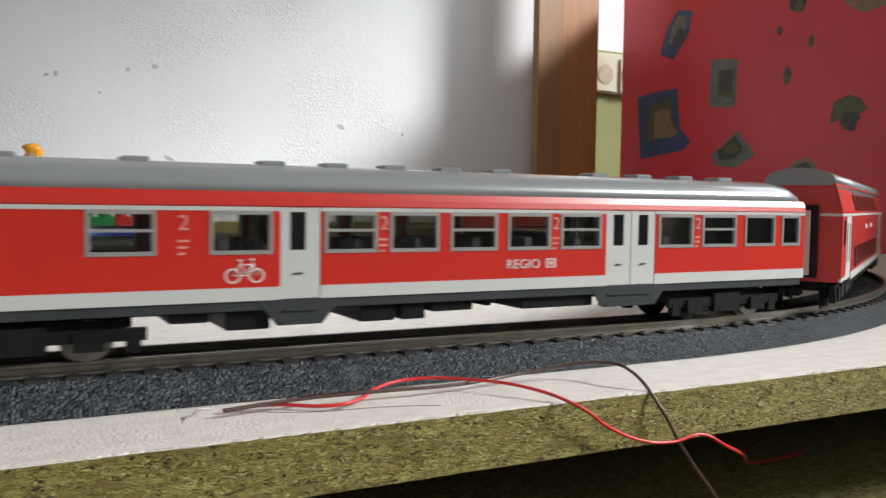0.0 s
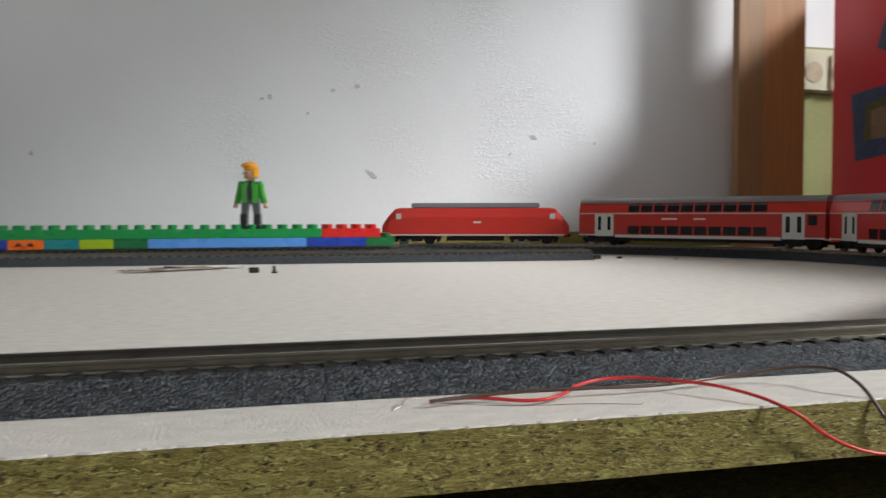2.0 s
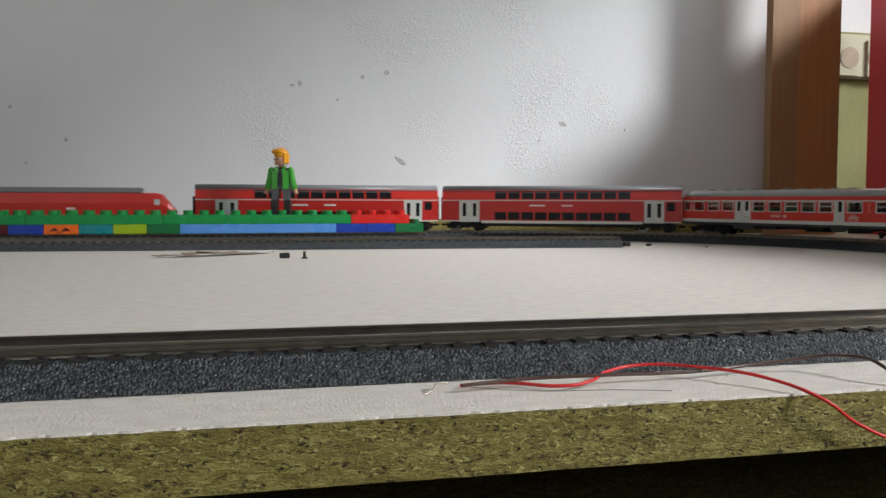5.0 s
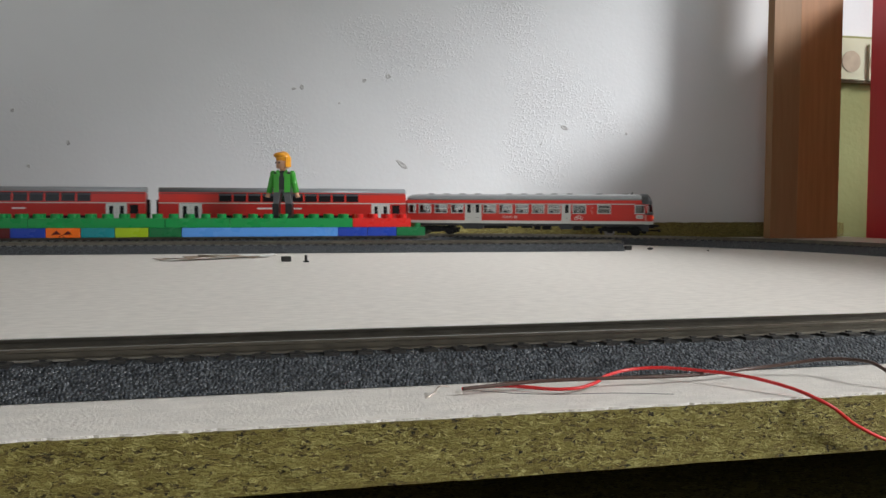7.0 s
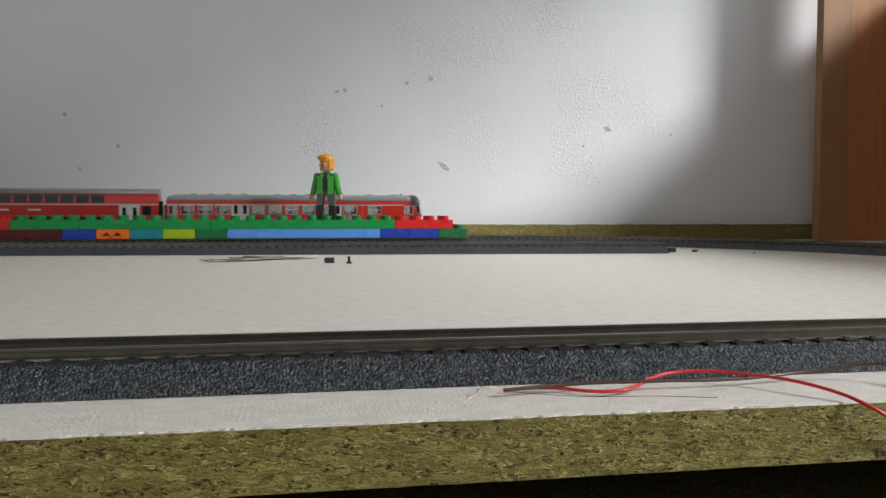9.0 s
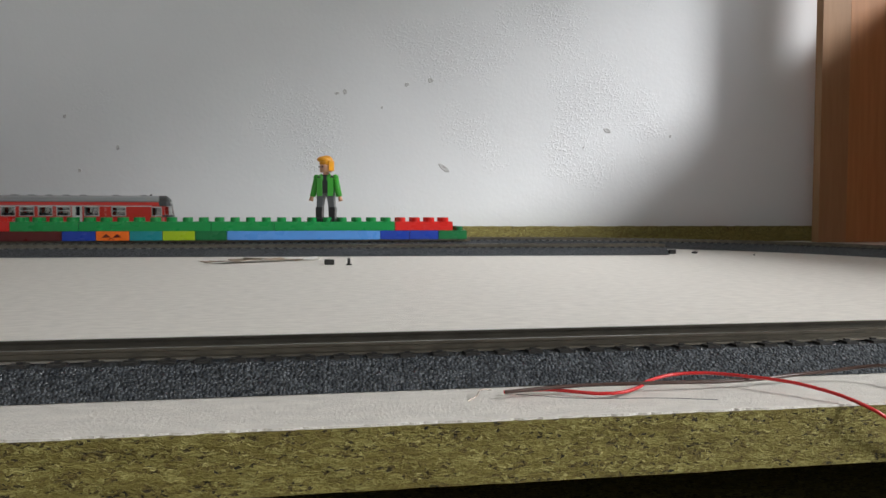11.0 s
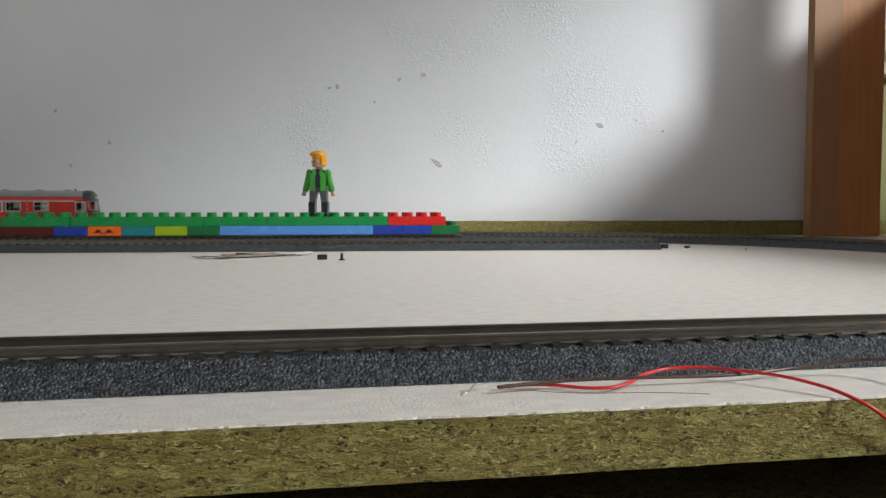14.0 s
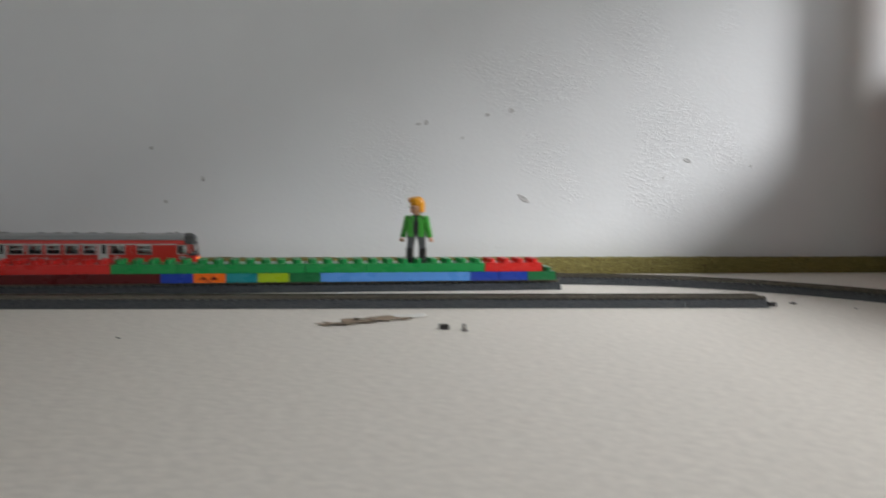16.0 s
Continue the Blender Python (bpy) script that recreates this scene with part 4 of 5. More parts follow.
    for x in (0.030, 0.060, 0.095, 0.113, 0.131, 0.149, 0.167, 0.205, 0.224, 0.243, 0.262):
        bm = bmesh.new()
        box(bm, x - 0.0034, x + 0.0034, -0.0035, 0.0035, zt - 0.0006, zt + 0.0010)
        bevel(bm, 0.0004)
        part("roof_vent", bm, M_ROOF_LIGHT, car)
    bm = bmesh.new()
    for k in range(4):
        tube(bm, (0.0965 + 0.0006 * k, -0.0122 + 0.001 * k, ze + 0.0017 + 0.00075 * k), (0.1005 + 0.0006 * k, -0.0122 + 0.001 * k, ze + 0.0017 + 0.00075 * k), 0.00025, n=6)
    part("roof_ladder", bm, M_SILVER, car)
    bm = bmesh.new()
    tube(bm, (0.022, 0, zt - 0.0004), (0.022, 0, zt + 0.0022), 0.0010, n=8)
    part("aerial", bm, M_SOLE, car)
    # cab front: red apron, sloping dark cowl, three panes
    def face(z):
        return 0.0002 if z < 0.0262 else 0.0002 + (z - 0.0262) * 0.13

    def plan(z, w, grow=0.0, back=0.0085):
        """Bowed front in plan at height z, half as wide as w."""
        half = [(0.0046, 1.0), (0.0016, 0.975), (-0.0006, 0.90), (-0.0019, 0.76), (-0.0026, 0.50)]
        ring = [(back, w), *[(x + face(z) - grow, k * w) for x, k in half]]
        return [(x, y, z) for x, y in ring] + [(x, -y, z) for x, y in reversed(ring)]
    bm = bmesh.new()
    loft(bm, [plan(z, W) for z in (0.0180, 0.0225, 0.0264)])
    part("cab_apron", bm, M_TRED, car)
    bm = bmesh.new()
    loft(bm, [plan(z, W + 0.0001, 0.0002) for z in (0.0142, 0.0181)])
    part("cab_band", bm, M_LGREY, car)
    bm = bmesh.new()
    loft(bm, [plan(z, W + 0.00012, 0.0002) for z in (0.0262, 0.0288)])
    part("cab_sill", bm, M_COWL, car)
    bm = bmesh.new()
    levels = []
    for i in range(13):
        u = i / 12
        z = 0.0398 + (zt + 0.0001 - 0.0398) * u
        w = W * max(0.12, (1 - max(0.0, (z - 0.0430) / (zt + 0.0002 - 0.0430)) ** 2.3)) ** 0.5
        levels.append([(x + 0.0042 * u ** 4 if x < 0.0110 else x, y, zz) for x, y, zz in plan(z, w + 0.00015, 0.0, 0.0118)])
    loft(bm, levels, smooth=False)
    part("cab_cowl", bm, M_COWL, car, "dark grey rounded cab cowl")
    lower, upper = plan(0.0288, W), plan(0.0398, W)
    for a, b in ((1, 5), (5, 6), (6, 10)):
        bm = bmesh.new()
        for i in range(a, b):
            bm.faces.new([bm.verts.new((x + 0.0005, y * 0.985, z)) for x, y, z in (lower[i], lower[i + 1], upper[i + 1], upper[i])])
        g = part("windscreen", bm, M_GLASS, car)
        g.visible_shadow = False
    bm = bmesh.new()
    for i, rad in ((1, 0.0003), (5, 0.00035), (6, 0.00035), (10, 0.0003)):
        tube(bm, lower[i], upper[i], rad, n=6)
    for ring, dz in ((lower, 0.0002), (upper, -0.0002)):
        for i in range(1, 10):
            tube(bm, (ring[i][0], ring[i][1], ring[i][2] + dz), (ring[i + 1][0], ring[i + 1][1], ring[i + 1][2] + dz), 0.00022, n=6)
    part("windscreen_frame", bm, M_SILVER, car, "thin pale windscreen frame")
    bm = bmesh.new()
    box(bm, face(0.0445) - 0.0029, face(0.0445) - 0.0010, -0.0058, 0.0058, 0.0428, 0.0452)
    part("destination_board", bm, M_LGREY, car, "blank pale destination board")
    for sy in (-1, 1):
        cube_part("tail_lamp", (-0.0024, 0.0000, sy * 0.0095 - 0.0021, sy * 0.0095 + 0.0021, 0.0214, 0.0235), M_LAMP, car, 0.0004, "lit orange-red tail lamp")
        cube_part("lamp_core", (-0.0025, -0.0022, sy * 0.0095 - 0.0014, sy * 0.0095 + 0.0016, 0.0216, 0.0232), M_LAMPC, car)
        bm = bmesh.new()
        tube(bm, (0.001, sy * 0.0100, 0.0122), (-0.0078, sy * 0.0100, 0.0122), 0.0012, n=10)
        box(bm, -0.0086, -0.0078, sy * 0.0100 - 0.0032, sy * 0.0100 + 0.0032, 0.0104, 0.0140)
        part("buffer", bm, M_DARK, car)
    bm = bmesh.new()
    box(bm, -0.0034, 0.0030, -0.0125, 0.0125, 0.0092, 0.0142)
    box(bm, -0.0090, 0.0060, -0.0018, 0.0018, 0.0052, 0.0072)
    box(bm, -0.0115, -0.0085, -0.0042, 0.0042, 0.0050, 0.0064)
    box(bm, -0.0108, -0.0094, -0.0036, -0.0028, 0.0030, 0.0086)
    part("coupler", bm, M_DARK, car)
    # inside
    bm = bmesh.new()
    box(bm, 0.002, L - 0.001, -W + 0.0012, W - 0.0012, 0.0150, 0.0170)
    part("coach_floor", bm, M_INNER, car)
    bm = bmesh.new()
    box(bm, L - 0.0016, L - 0.0008, -W + 0.0008, W - 0.0008, 0.0148, ze)
    part("end_wall", bm, M_TRED, car)
    bm = bmesh.new()
    box(bm, L - 0.0008, L + 0.0022, -0.0062, 0.0062, 0.0150, 0.0400)
    part("gangway", bm, M_DARK, car, "black gangway bellows")
    x = 0.070
    while x < L - 0.012:
        if not any(a - 0.004 < x < b + 0.004 for a, b in doors):
            for sy in (-1, 1):
                bm = bmesh.new()
                box(bm, x - 0.0012, x + 0.0012, sy * 0.0075 - 0.0048, sy * 0.0075 + 0.0048, 0.0170, 0.0312)
                box(bm, x - 0.0040, x + 0.0040, sy * 0.0075 - 0.0048, sy * 0.0075 + 0.0048, 0.0170, 0.0225)
                part("seat", bm, M_SEAT, car)
        x += 0.0092
    cube_part("cab_bulkhead", (0.0215, 0.0222, -W + 0.001, W - 0.001, 0.0170, ze), M_SEAT, car)
    cube_part("cab_desk", (0.0045, 0.0095, -W + 0.002, W - 0.002, 0.0170, 0.0275), M_SEAT, car)
    # underfloor boxes
    for a, b, z in ((0.066, 0.076, 0.0088), (0.080, 0.0915, 0.0062), (0.1165, 0.127, 0.0066), (0.1290, 0.1365, 0.0066), (0.1385, 0.1520, 0.0085), (0.1560, 0.1585, 0.0095), (0.1690, 0.1960, 0.0078), (0.160, 0.166, 0.0102)):
        cube_part("equipment_box", (a, b, -0.0125, 0.0125, z, 0.0125), M_DARK, car, 0.0004)
    cube_part("underframe", (0.004, L - 0.003, -0.0122, 0.0122, 0.0112, 0.0150), M_DARK, car)
    bogie(car, 0.0330, 0.030, 0.056)
    bogie(car, 0.2540, 0.030, 0.052)
    return car, L


def double_deck_coach():
    L, W = 0.2727, 0.0150
    car = tagged(new("double_deck_coach"), "red double-deck model railway coach with grey doors and dark windows", "railway coach", group="double-deck coaches of the train")
    f = lambda u: u * L
    up = [(f(0.205) + i * 0.0155, f(0.205) + i * 0.0155 + 0.0137) for i in range(10)]
    doors = [(f(0.072), f(0.150)), (f(0.832), f(0.920))]
    for sy in (-1, 1):
        y = sy * W
        holes = [(a, b, 0.0128, 0.0215) for a, b in up] + [(a, b, 0.0, 0.0345) for a, b in doors] + [(f(0.03), f(0.062), 0.0235, 0.0330)]
        bm = bmesh.new()
        wall_with_holes(bm, 0.0008, L - 0.0008, 0.0118, 0.0345, y, -sy * 0.0008, holes)
        part("lower_wall", bm, M_TREDD, car)
        bm = bmesh.new()
        zz = [0.0355, 0.0366, 0.0459, 0.0466]
        off = lambda z: 0.0 if z < 0.0375 else -(z - 0.0375) * 0.30
        for k in range(3):
            cuts = sorted({0.0008, L - 0.0008, *[v for a, b in up for v in (a, b)]}) if k == 1 else [0.0008, L - 0.0008]
            for a, b in zip(cuts, cuts[1:]):
                if k == 1 and any(abs(a - u) < 1e-9 for u, v in up):
                    continue
                loft(bm, [[(x, sy * (W + off(zz[k])), zz[k]), (x, sy * (W + off(zz[k + 1])), zz[k + 1]), (x, sy * (W + off(zz[k + 1]) - 0.0008), zz[k + 1]), (x, sy * (W + off(zz[k]) - 0.0008), zz[k])] for x in (a, b)])
        part("upper_wall", bm, M_TRED, car)
        bm = bmesh.new()
        box(bm, 0.0008, L - 0.0008, *sorted((y + sy * 0.0001, y - sy * 0.0007)), 0.0345, 0.0355)
        part("white_line", bm, M_LGREY, car)
        bm = bmesh.new()
        box(bm, f(0.155), f(0.825), *sorted((y + sy * 0.0001, y - sy * 0.0007)), 0.0088, 0.0118)
        box(bm, 0.0008, f(0.072), *sorted((y + sy * 0.0001, y - sy * 0.0007)), 0.0104, 0.0118)
        box(bm, f(0.92), L - 0.0008, *sorted((y + sy * 0.0001, y - sy * 0.0007)), 0.0104, 0.0118)
        part("lower_band", bm, M_LGREY, car)
        for a, b in up:
            bm = bmesh.new()
            box(bm, a, b, *sorted((y - sy * 0.0003, y - sy * 0.0006)), 0.0128, 0.0215)
            part("lower_window", bm, M_DARKGLASS, car)
            bm = bmesh.new()
            bm.faces.new([bm.verts.new((x, sy * (W + off(z) - 0.0004), z)) for x, z in ((a, 0.0366), (b, 0.0366), (b, 0.0459), (a, 0.0459))])
            part("upper_window", bm, M_DARKGLASS, car)
        bm = bmesh.new()
        box(bm, f(0.03), f(0.062), *sorted((y - sy * 0.0003, y - sy * 0.0006)), 0.0235, 0.0330)
        part("end_window", bm, M_DARKGLASS, car)
        for a, b in doors:
            m = (a + b) / 2
            for u, v in ((a, m - 0.0001), (m + 0.0001, b)):
                c = (u + v) / 2
                hole = (c - 0.0021, c + 0.0021, 0.0165, 0.0318)
                bm = bmesh.new()
                wall_with_holes(bm, u, v, 0.0100, 0.0344, y - sy * 0.0001, -sy * 0.0006, [hole])
                d = part("door", bm, M_LGREY, car, "light grey sliding door")
                bm = bmesh.new()
                box(bm, hole[0], hole[1], *sorted((y - sy * 0.0004, y - sy * 0.0006)), hole[2], hole[3])
                part("door_pane", bm, M_DARKGLASS, d)
        for u0, u1 in ((0.438, 0.485), (0.553, 0.618)):
            bm = bmesh.new()
            box(bm, f(u0), f(u1), *sorted((y, y + sy * 0.00012)), 0.0283, 0.0301)
            part("print_bar", bm, M_PRINT, car)
    bm = bmesh.new()
    n = 14
    def arch(x, k=1.0):
        return [(x, (W - 0.0028) * k * math.cos(math.pi * i / n), 0.0466 + 0.0056 * k * math.sin(math.pi * i / n) ** 0.75) for i in range(n + 1)] + [(x, -(W - 0.004) * k, 0.0458), (x, (W - 0.004) * k, 0.0458)]
    loft(bm, [arch(0.0006), arch(L - 0.0006)], smooth=True)
    part("roof", bm, M_ROOF, car, "grey curved roof")
    for x0, x1 in ((0.0008, 0.0016), (L - 0.0016, L - 0.0008)):
        bm = bmesh.new()
        box(bm, x0, x1, -W + 0.0008, W - 0.0008, 0.0104, 0.0380)
        loft(bm, [[(x, yy, zz) for yy, zz in ((-W + 0.0008, 0.0380), (W - 0.0008, 0.0380), (W - 0.0034, 0.0468), (0.006, 0.0512), (-0.006, 0.0512), (-W + 0.0034, 0.0468))] for x in (x0, x1)])
        part("end_wall", bm, M_TREDD, car, "red end wall")
    for s in (-1, 1):
        xe = 0 if s < 0 else L
        cube_part("gangway", (*sorted((xe, xe + s * 0.0022)), -0.0070, 0.0070, 0.0120, 0.0385), M_DARK, car)
        cube_part("gangway_door", (*sorted((xe + s * 0.0022, xe + s * 0.0026)), -0.0046, 0.0046, 0.0130, 0.0365), M_LGREY, car, 0, "pale grey gangway door")
        cube_part("gangway_pane", (*sorted((xe + s * 0.0026, xe + s * 0.0028)), -0.0013, 0.0013, 0.0225, 0.0335), M_DARKGLASS, car)
        for sy in (-1, 1):
            cube_part("end_line", (*sorted((xe - s * 0.0008, xe - s * 0.0005)), *sorted((sy * 0.0073, sy * (W - 0.001))), 0.0345, 0.0355), M_LGREY, car)
    cube_part("floor_pan", (f(0.16), f(0.82), -W + 0.0016, W - 0.0016, 0.0052, 0.0110), M_DARK, car)
    cube_part("core", (0.002, L - 0.002, -W + 0.0022, W - 0.0022, 0.0110, 0.0455), M_SEAT, car)
    bogie(car, f(0.105), 0.028, 0.046)
    bogie(car, f(0.895), 0.028, 0.046)
    for s in (-1, 1):
        xe = 0 if s < 0 else L
        cube_part("coupler", (*sorted((xe - s * 0.004, xe + s * 0.0032)), -0.0020, 0.0020, 0.0052, 0.0076), M_DARK, car, 0.0003)
    return car, L


def locomotive():
    L, W = 0.2165, 0.0150
    car = tagged(new("locomotive"), "red electric model locomotive with sloping ends and grey roof", "locomotive")
    def sec(x, w, z0, z1):
        return [(x, -w, z0), (x, -w, z0 + (z1 - z0) * 0.66), (x, -w * 0.80, z1 - 0.0008), (x, -w * 0.66, z1), (x, w * 0.66, z1), (x, w * 0.80, z1 - 0.0008), (x, w, z0 + (z1 - z0) * 0.66), (x, w, z0)]
    def ends(fl):
        pts = [(0.000, 0.0118, 0.0220, 0.86), (0.0025, 0.0100, 0.0255, 0.95), (0.0080, 0.0095, 0.0330, 1.0), (0.0150, 0.0095, 0.0405, 1.0), (0.0210, 0.0095, 0.0420, 1.0)]
        return [sec(fl(x), W * k, z0, z1) for x, z0, z1, k in pts]
    bm = bmesh.new()
    loft(bm, ends(lambda x: x) + ends(lambda x: L - x)[::-1])
    part("body", bm, M_TRED, car)
    bm = bmesh.new()
    box(bm, 0.034, L - 0.034, -0.0118, 0.0118, 0.0415, 0.0475)
    bevel(bm, 0.0012, 2)
    part("roof_hood", bm, M_ROOF, car, "grey roof hood")
    for s, fl in ((0, lambda x: x), (1, lambda x: L - x)):
        bm = bmesh.new()
        q = [(fl(x), yy, z) for x, yy, z in ((0.0054, -0.0118, 0.0292), (0.0054, 0.0118, 0.0292), (0.0134, 0.0104, 0.0386), (0.0134, -0.0104, 0.0386))]
        bm.faces.new([bm.verts.new(p) for p in q])
        part("windscreen", bm, M_DARKGLASS, car)
        for sy in (-1, 1):
            cube_part("cab_window", (*sorted((fl(0.0165), fl(0.0225))), *sorted((sy * W, sy * (W + 0.0002))), 0.0290, 0.0352), M_LGREY, car)
            cube_part("head_lamp", (*sorted((fl(-0.0004), fl(0.0030))), sy * 0.0090 - 0.0014, sy * 0.0090 + 0.0014, 0.0190, 0.0208), M_SILVER, car)
        cube_part("buffer_beam", (*sorted((fl(-0.0012), fl(0.006))), -0.0130, 0.0130, 0.0080, 0.0122), M_DARK, car)
    for sy in (-1, 1):
        cube_part("side_mark", (L * 0.47, L * 0.51, *sorted((sy * W, sy * (W + 0.0002))), 0.0240, 0.0262), M_PRINT, car)
        cube_part("sill_band", (0.006, L - 0.006, *sorted((sy * W, sy * (W + 0.0002))), 0.0098, 0.0112), M_LGREY, car)
    cube_part("tank", (0.075, L - 0.075, -0.0128, 0.0128, 0.0038, 0.0100), M_DARK, car, 0.0006)
    bogie(car, 0.040, 0.030, 0.056)
    bogie(car, L - 0.040, 0.030, 0.056)
    return car, L


coach, L_COACH = control_coach()
K_LEN, K_HIGH = 0.962, 0.885
for child in coach.children_recursive:
    if child.parent == coach:
        child.matrix_basis = Matrix.Diagonal((K_LEN, 0.96, K_HIGH, 1)) @ child.matrix_basis
L_COACH *= K_LEN
deck_b, L_DECK = double_deck_coach()
deck_a = copy_thing(deck_b, Matrix.Identity(4))
loco, L_LOCO = locomotive()

# ---- small things on the board ----
RED_WIRE = [(0.1471, 0.0474, 0.0009), (0.1572, 0.0474, 0.0011), (0.1714, 0.0403, 0.0012), (0.1789, 0.0432, 0.0016), (0.1847, 0.0487, 0.0022), (0.1964, 0.0520, 0.0029), (0.2090, 0.0449, 0.0030), (0.2186, 0.0323, 0.0025), (0.2257, 0.0215, -0.0004), (0.2354, 0.0216, -0.0067), (0.2462, 0.0216, -0.0113), (0.2563, 0.0216, -0.0128), (0.2664, 0.0216, -0.0120), (0.2749, 0.0216, -0.0159), (0.2988, 0.0374, -0.0256), (0.3778, 0.1020, -0.0564), (0.3873, 0.1012, -0.0564), (0.4077, 0.1032, -0.0564)]
curve_wire("red_wire", RED_WIRE, 0.00042, M_WIRE_R, "red insulated wire lying over the board edge", "wire")
BROWN_WIRE = [(0.1463, 0.0432, 0.0018), (0.1630, 0.0453, 0.0022), (0.1822, 0.0449, 0.0023), (0.2073, 0.0453, 0.0020), (0.2299, 0.0474, 0.0029), (0.2487, 0.0411, 0.0050), (0.2504, 0.0315, 0.0042), (0.2525, 0.0232, -0.0030), (0.2592, 0.0220, -0.0138), (0.2718, 0.0217, -0.0292), (0.2886, 0.0211, -0.0501), (0.2936, 0.0144, -0.0562)]
curve_wire("brown_wire", BROWN_WIRE, 0.00046, M_WIRE_B, "dark brown insulated wire with a bent end", "wire")
curve_wire("bare_strand", [(0.1442, 0.0482, 0.0014), (0.1413, 0.0466, 0.0018), (0.1396, 0.0445, 0.0008), (0.1375, 0.0432, 0.0001)], 0.00018, M_COPPER, "bare frayed wire strands", "wire")
# thin dark curve drawn where the wires' shadow falls on the board
curve_wire("wire_shadow_line", [(0.1496, 0.0470, 0.0004), (0.1647, 0.0407, 0.0002), (0.1831, 0.0378, 0.0002), (0.1948, 0.0340, 0.0002)], 0.00006, M_SOLE, "thin grey line drawn as wire shadow on the board", "wire")

bm = bmesh.new()
box(bm, -0.0038, 0.0038, -0.0022, 0.0022, 0.0001, 0.0042)
bevel(bm, 0.0005)
ob = tagged(part("black_clip", bm, M_SLEEPER), "small black plastic clip on the board", "clip")
ob.location = (0.1318, 0.5246, 0)
bm = bmesh.new()
box(bm, -0.0022, 0.0022, -0.0018, 0.0018, 0.0001, 0.0012)
tube(bm, (0, 0, 0.0012), (0, 0, 0.0056), 0.0011, n=8)
ob = tagged(part("black_pin", bm, M_SLEEPER), "tiny black plastic pin standing on the board", "pin")
ob.location = (0.1464, 0.5161, 0)
bm = bmesh.new()
ball(bm, (0, 0, 0.0012), 0.0034, 0, sy=0.6, sz=0.35, n=10)
ob = tagged(part("black_crumb", bm, M_SLEEPER), "flat black crumb of plastic", "crumb")
ob.location = (0.4976, 0.6386, 0)
for x, y in ((0.5413, 0.6035), (-0.1087, 0.5070)):
    bm = bmesh.new()
    ball(bm, (0, 0, 0.0006), 0.0012, 0, sz=0.5, n=8)
    ob = tagged(part("dark_speck", bm, M_SLEEPER), "dark speck lying on the board", "speck")
    ob.location = (x, y, 0)


def torn_card():
    rng = random.Random(21)
    ob = tagged(new("torn_card"), "torn flat scraps of brown and white card on the board", "card")
    ob.location = (0.0834, 0.5712, 0)
    for k in range(5):
        bm = bmesh.new()
        cx, cy = -0.034 + 0.0155 * k, -0.020 + 0.009 * k
        z = 0.0006 + 0.0005 * (k % 3)
        o = [(cx + 0.016 * math.cos(2 * math.pi * i / 11) * (0.7 + 0.5 * rng.random()), cy + 0.009 * math.sin(2 * math.pi * i / 11) * (0.6 + 0.6 * rng.random()), z + 0.0022 * rng.random()) for i in range(11)]
        a = [bm.verts.new(p) for p in o]
        b = [bm.verts.new((x, y, zz - 0.0004)) for x, y, zz in o]
        c = bm.verts.new((cx, cy, z + 0.001))
        for i in range(11):
            bm.faces.new((a[i], a[(i + 1) % 11], c))
            bm.faces.new((a[i], b[i], b[(i + 1) % 11], a[(i + 1) % 11]))
        part("scrap", bm, M_CARDW if k == 4 else M_CARD, ob)


torn_card()

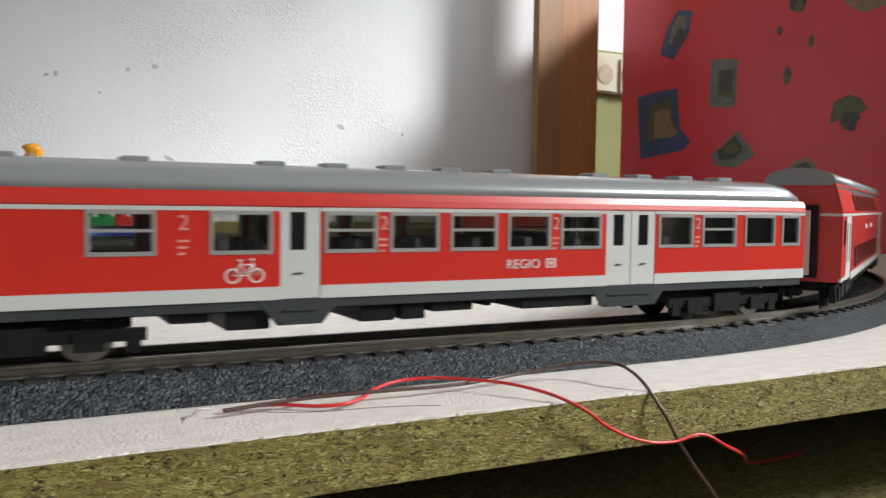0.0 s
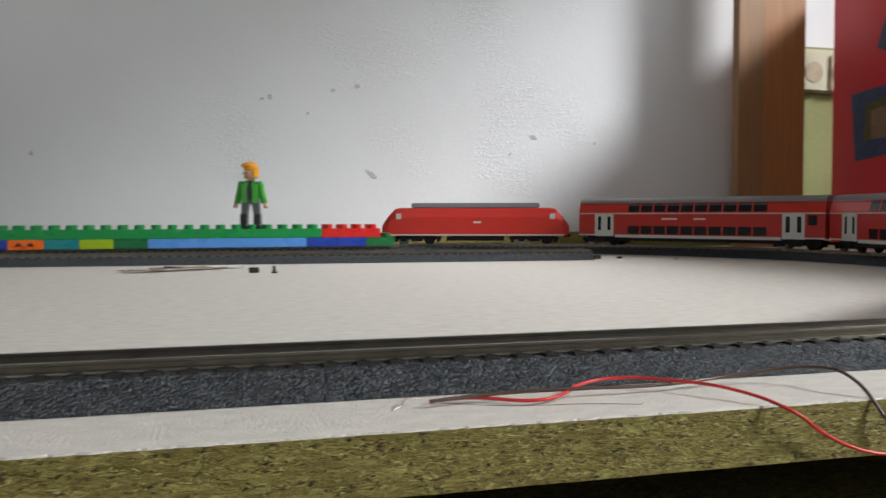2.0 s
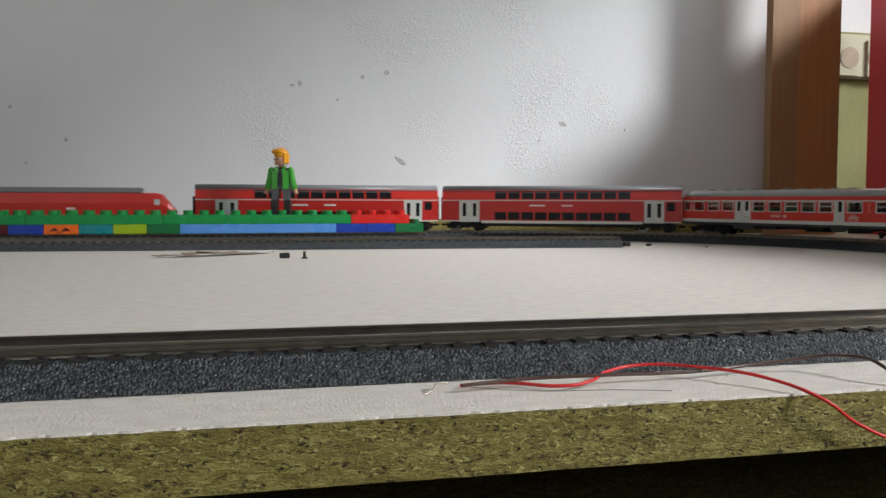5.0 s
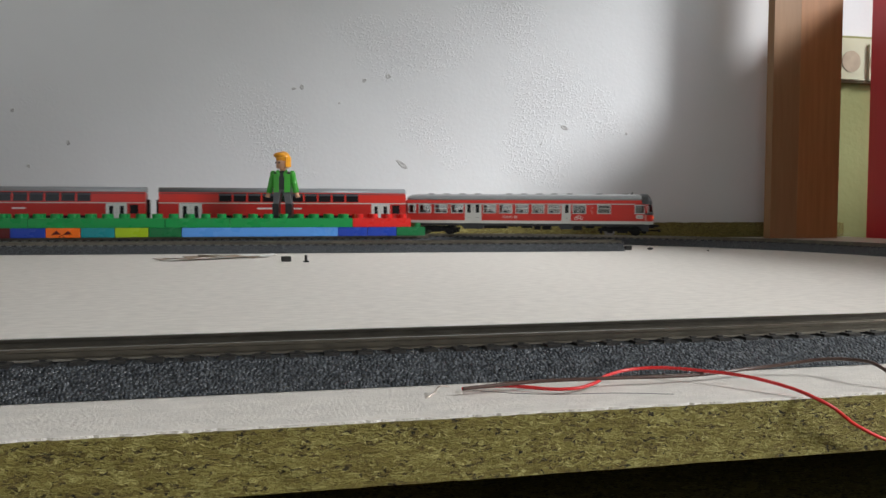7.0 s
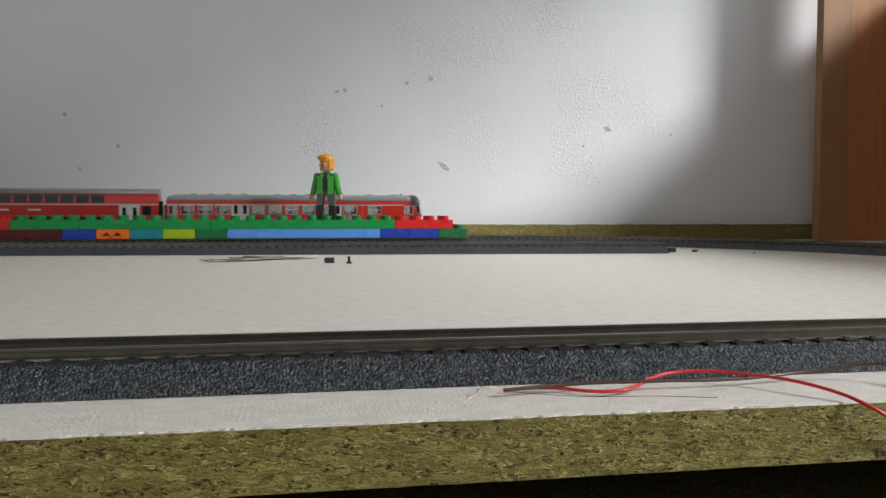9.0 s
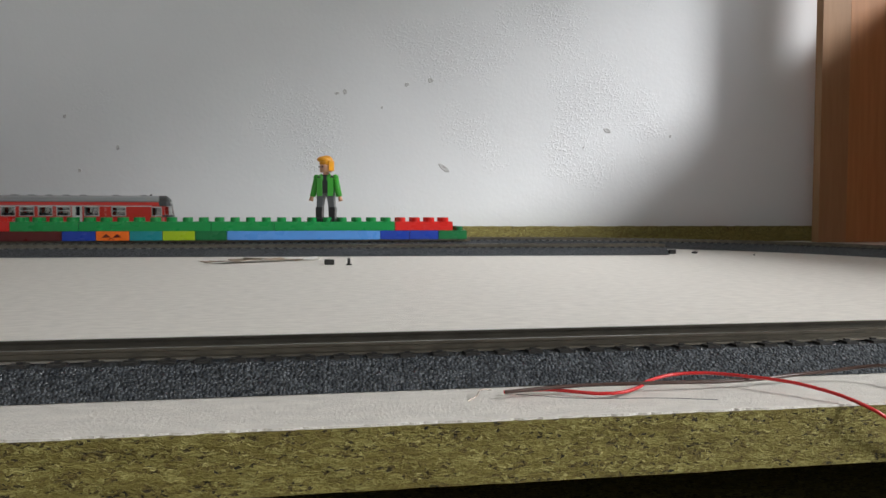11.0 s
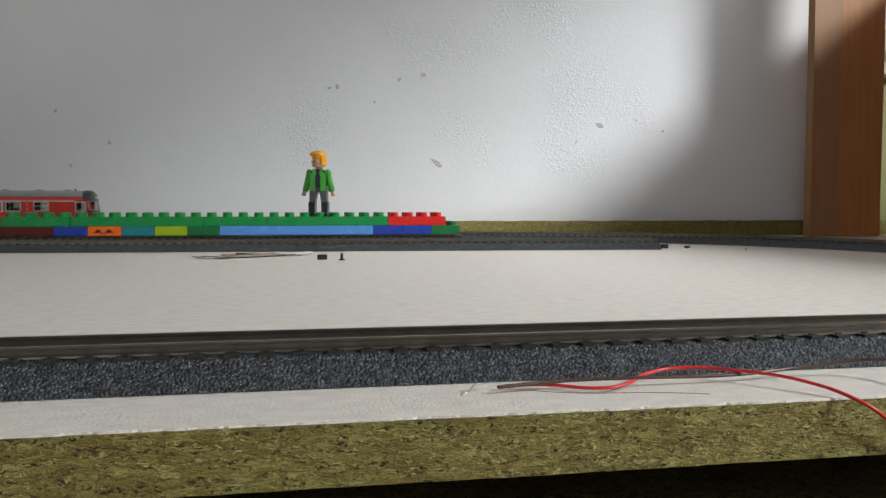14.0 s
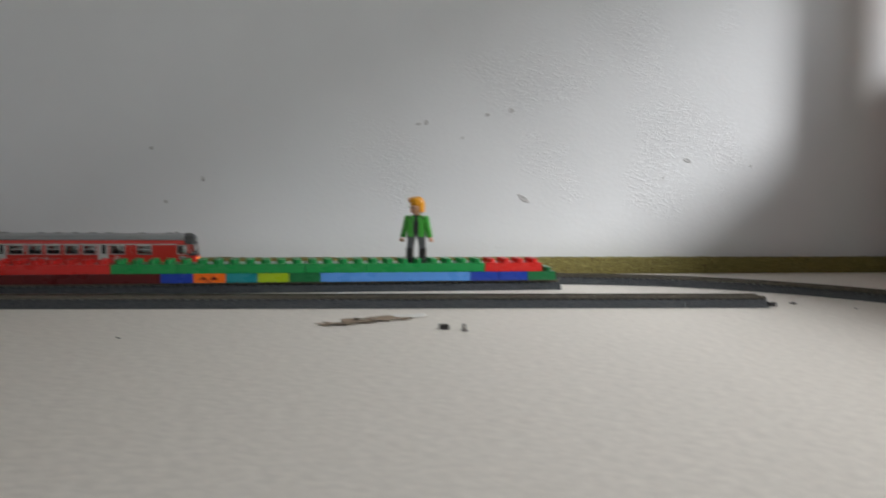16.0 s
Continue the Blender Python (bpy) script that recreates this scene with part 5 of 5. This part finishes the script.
# ---- movement ----
TAIL = [(0.0, 0.0749), (0.6, 0.1650), (1.0, 0.2255), (1.5, 0.3060), (2.0, 0.3910), (2.5, 0.4700), (3.5, 0.6292), (7.0, 1.1960), (9.0, 1.5164), (9.2, 1.5474), (10.3, 1.7094), (11.3, 1.8184), (12.0, 1.8554), (12.5, 1.8614), (13.0, 1.8619), (16.0, 1.8619)]


def tail_at(t):
    """Smooth way of the train's tail along the loop."""
    n = len(TAIL)
    slope = []
    for i in range(n):
        if i in (0, n - 1):
            a, b = (TAIL[0], TAIL[1]) if i == 0 else (TAIL[-2], TAIL[-1])
            slope.append((b[1] - a[1]) / (b[0] - a[0]))
        else:
            p, c, q = TAIL[i - 1], TAIL[i], TAIL[i + 1]
            d0, d1 = (c[1] - p[1]) / (c[0] - p[0]), (q[1] - c[1]) / (q[0] - c[0])
            slope.append(0.0 if d0 * d1 <= 0 else 2 * d0 * d1 / (d0 + d1))
    for i in range(n - 1):
        t0, s0 = TAIL[i]
        t1, s1 = TAIL[i + 1]
        if t <= t1:
            h = t1 - t0
            u = (t - t0) / h
            return ((1 + 2 * u) * (1 - u) ** 2 * s0 + u * (1 - u) ** 2 * h * slope[i] + u * u * (3 - 2 * u) * s1 + u * u * (u - 1) * h * slope[i + 1])
    return TAIL[-1][1]


def car_pose(s, b0, b1):
    """Pose of a car whose end x = 0 is s metres along, carried on bogies at b0 and b1."""
    p, _ = loop_point(s + b0)
    q, _ = loop_point(s + b1)
    d = (q - p).normalized()
    o = p - d * b0
    return pose(o.x, o.y, Z_RAIL, 0, 0, math.degrees(math.atan2(d.y, d.x)))


def motions():
    off_b, off_a, off_l = 0.2875, 0.5720, 0.8640      # where the cars begin, from the train's tail
    times = [i * 0.2 for i in range(81)]
    walk(coach, [(t, car_pose(tail_at(t), 0.0330 * K_LEN, 0.2540 * K_LEN)) for t in times])
    walk(deck_b, [(t, car_pose(tail_at(t) + off_b, L_DECK * 0.105, L_DECK * 0.895)) for t in times])
    walk(deck_a, [(t, car_pose(tail_at(t) + off_a, L_DECK * 0.105, L_DECK * 0.895)) for t in times])
    walk(loco, [(t, car_pose(tail_at(t) + off_l, 0.040, L_LOCO - 0.040)) for t in times])


motions()
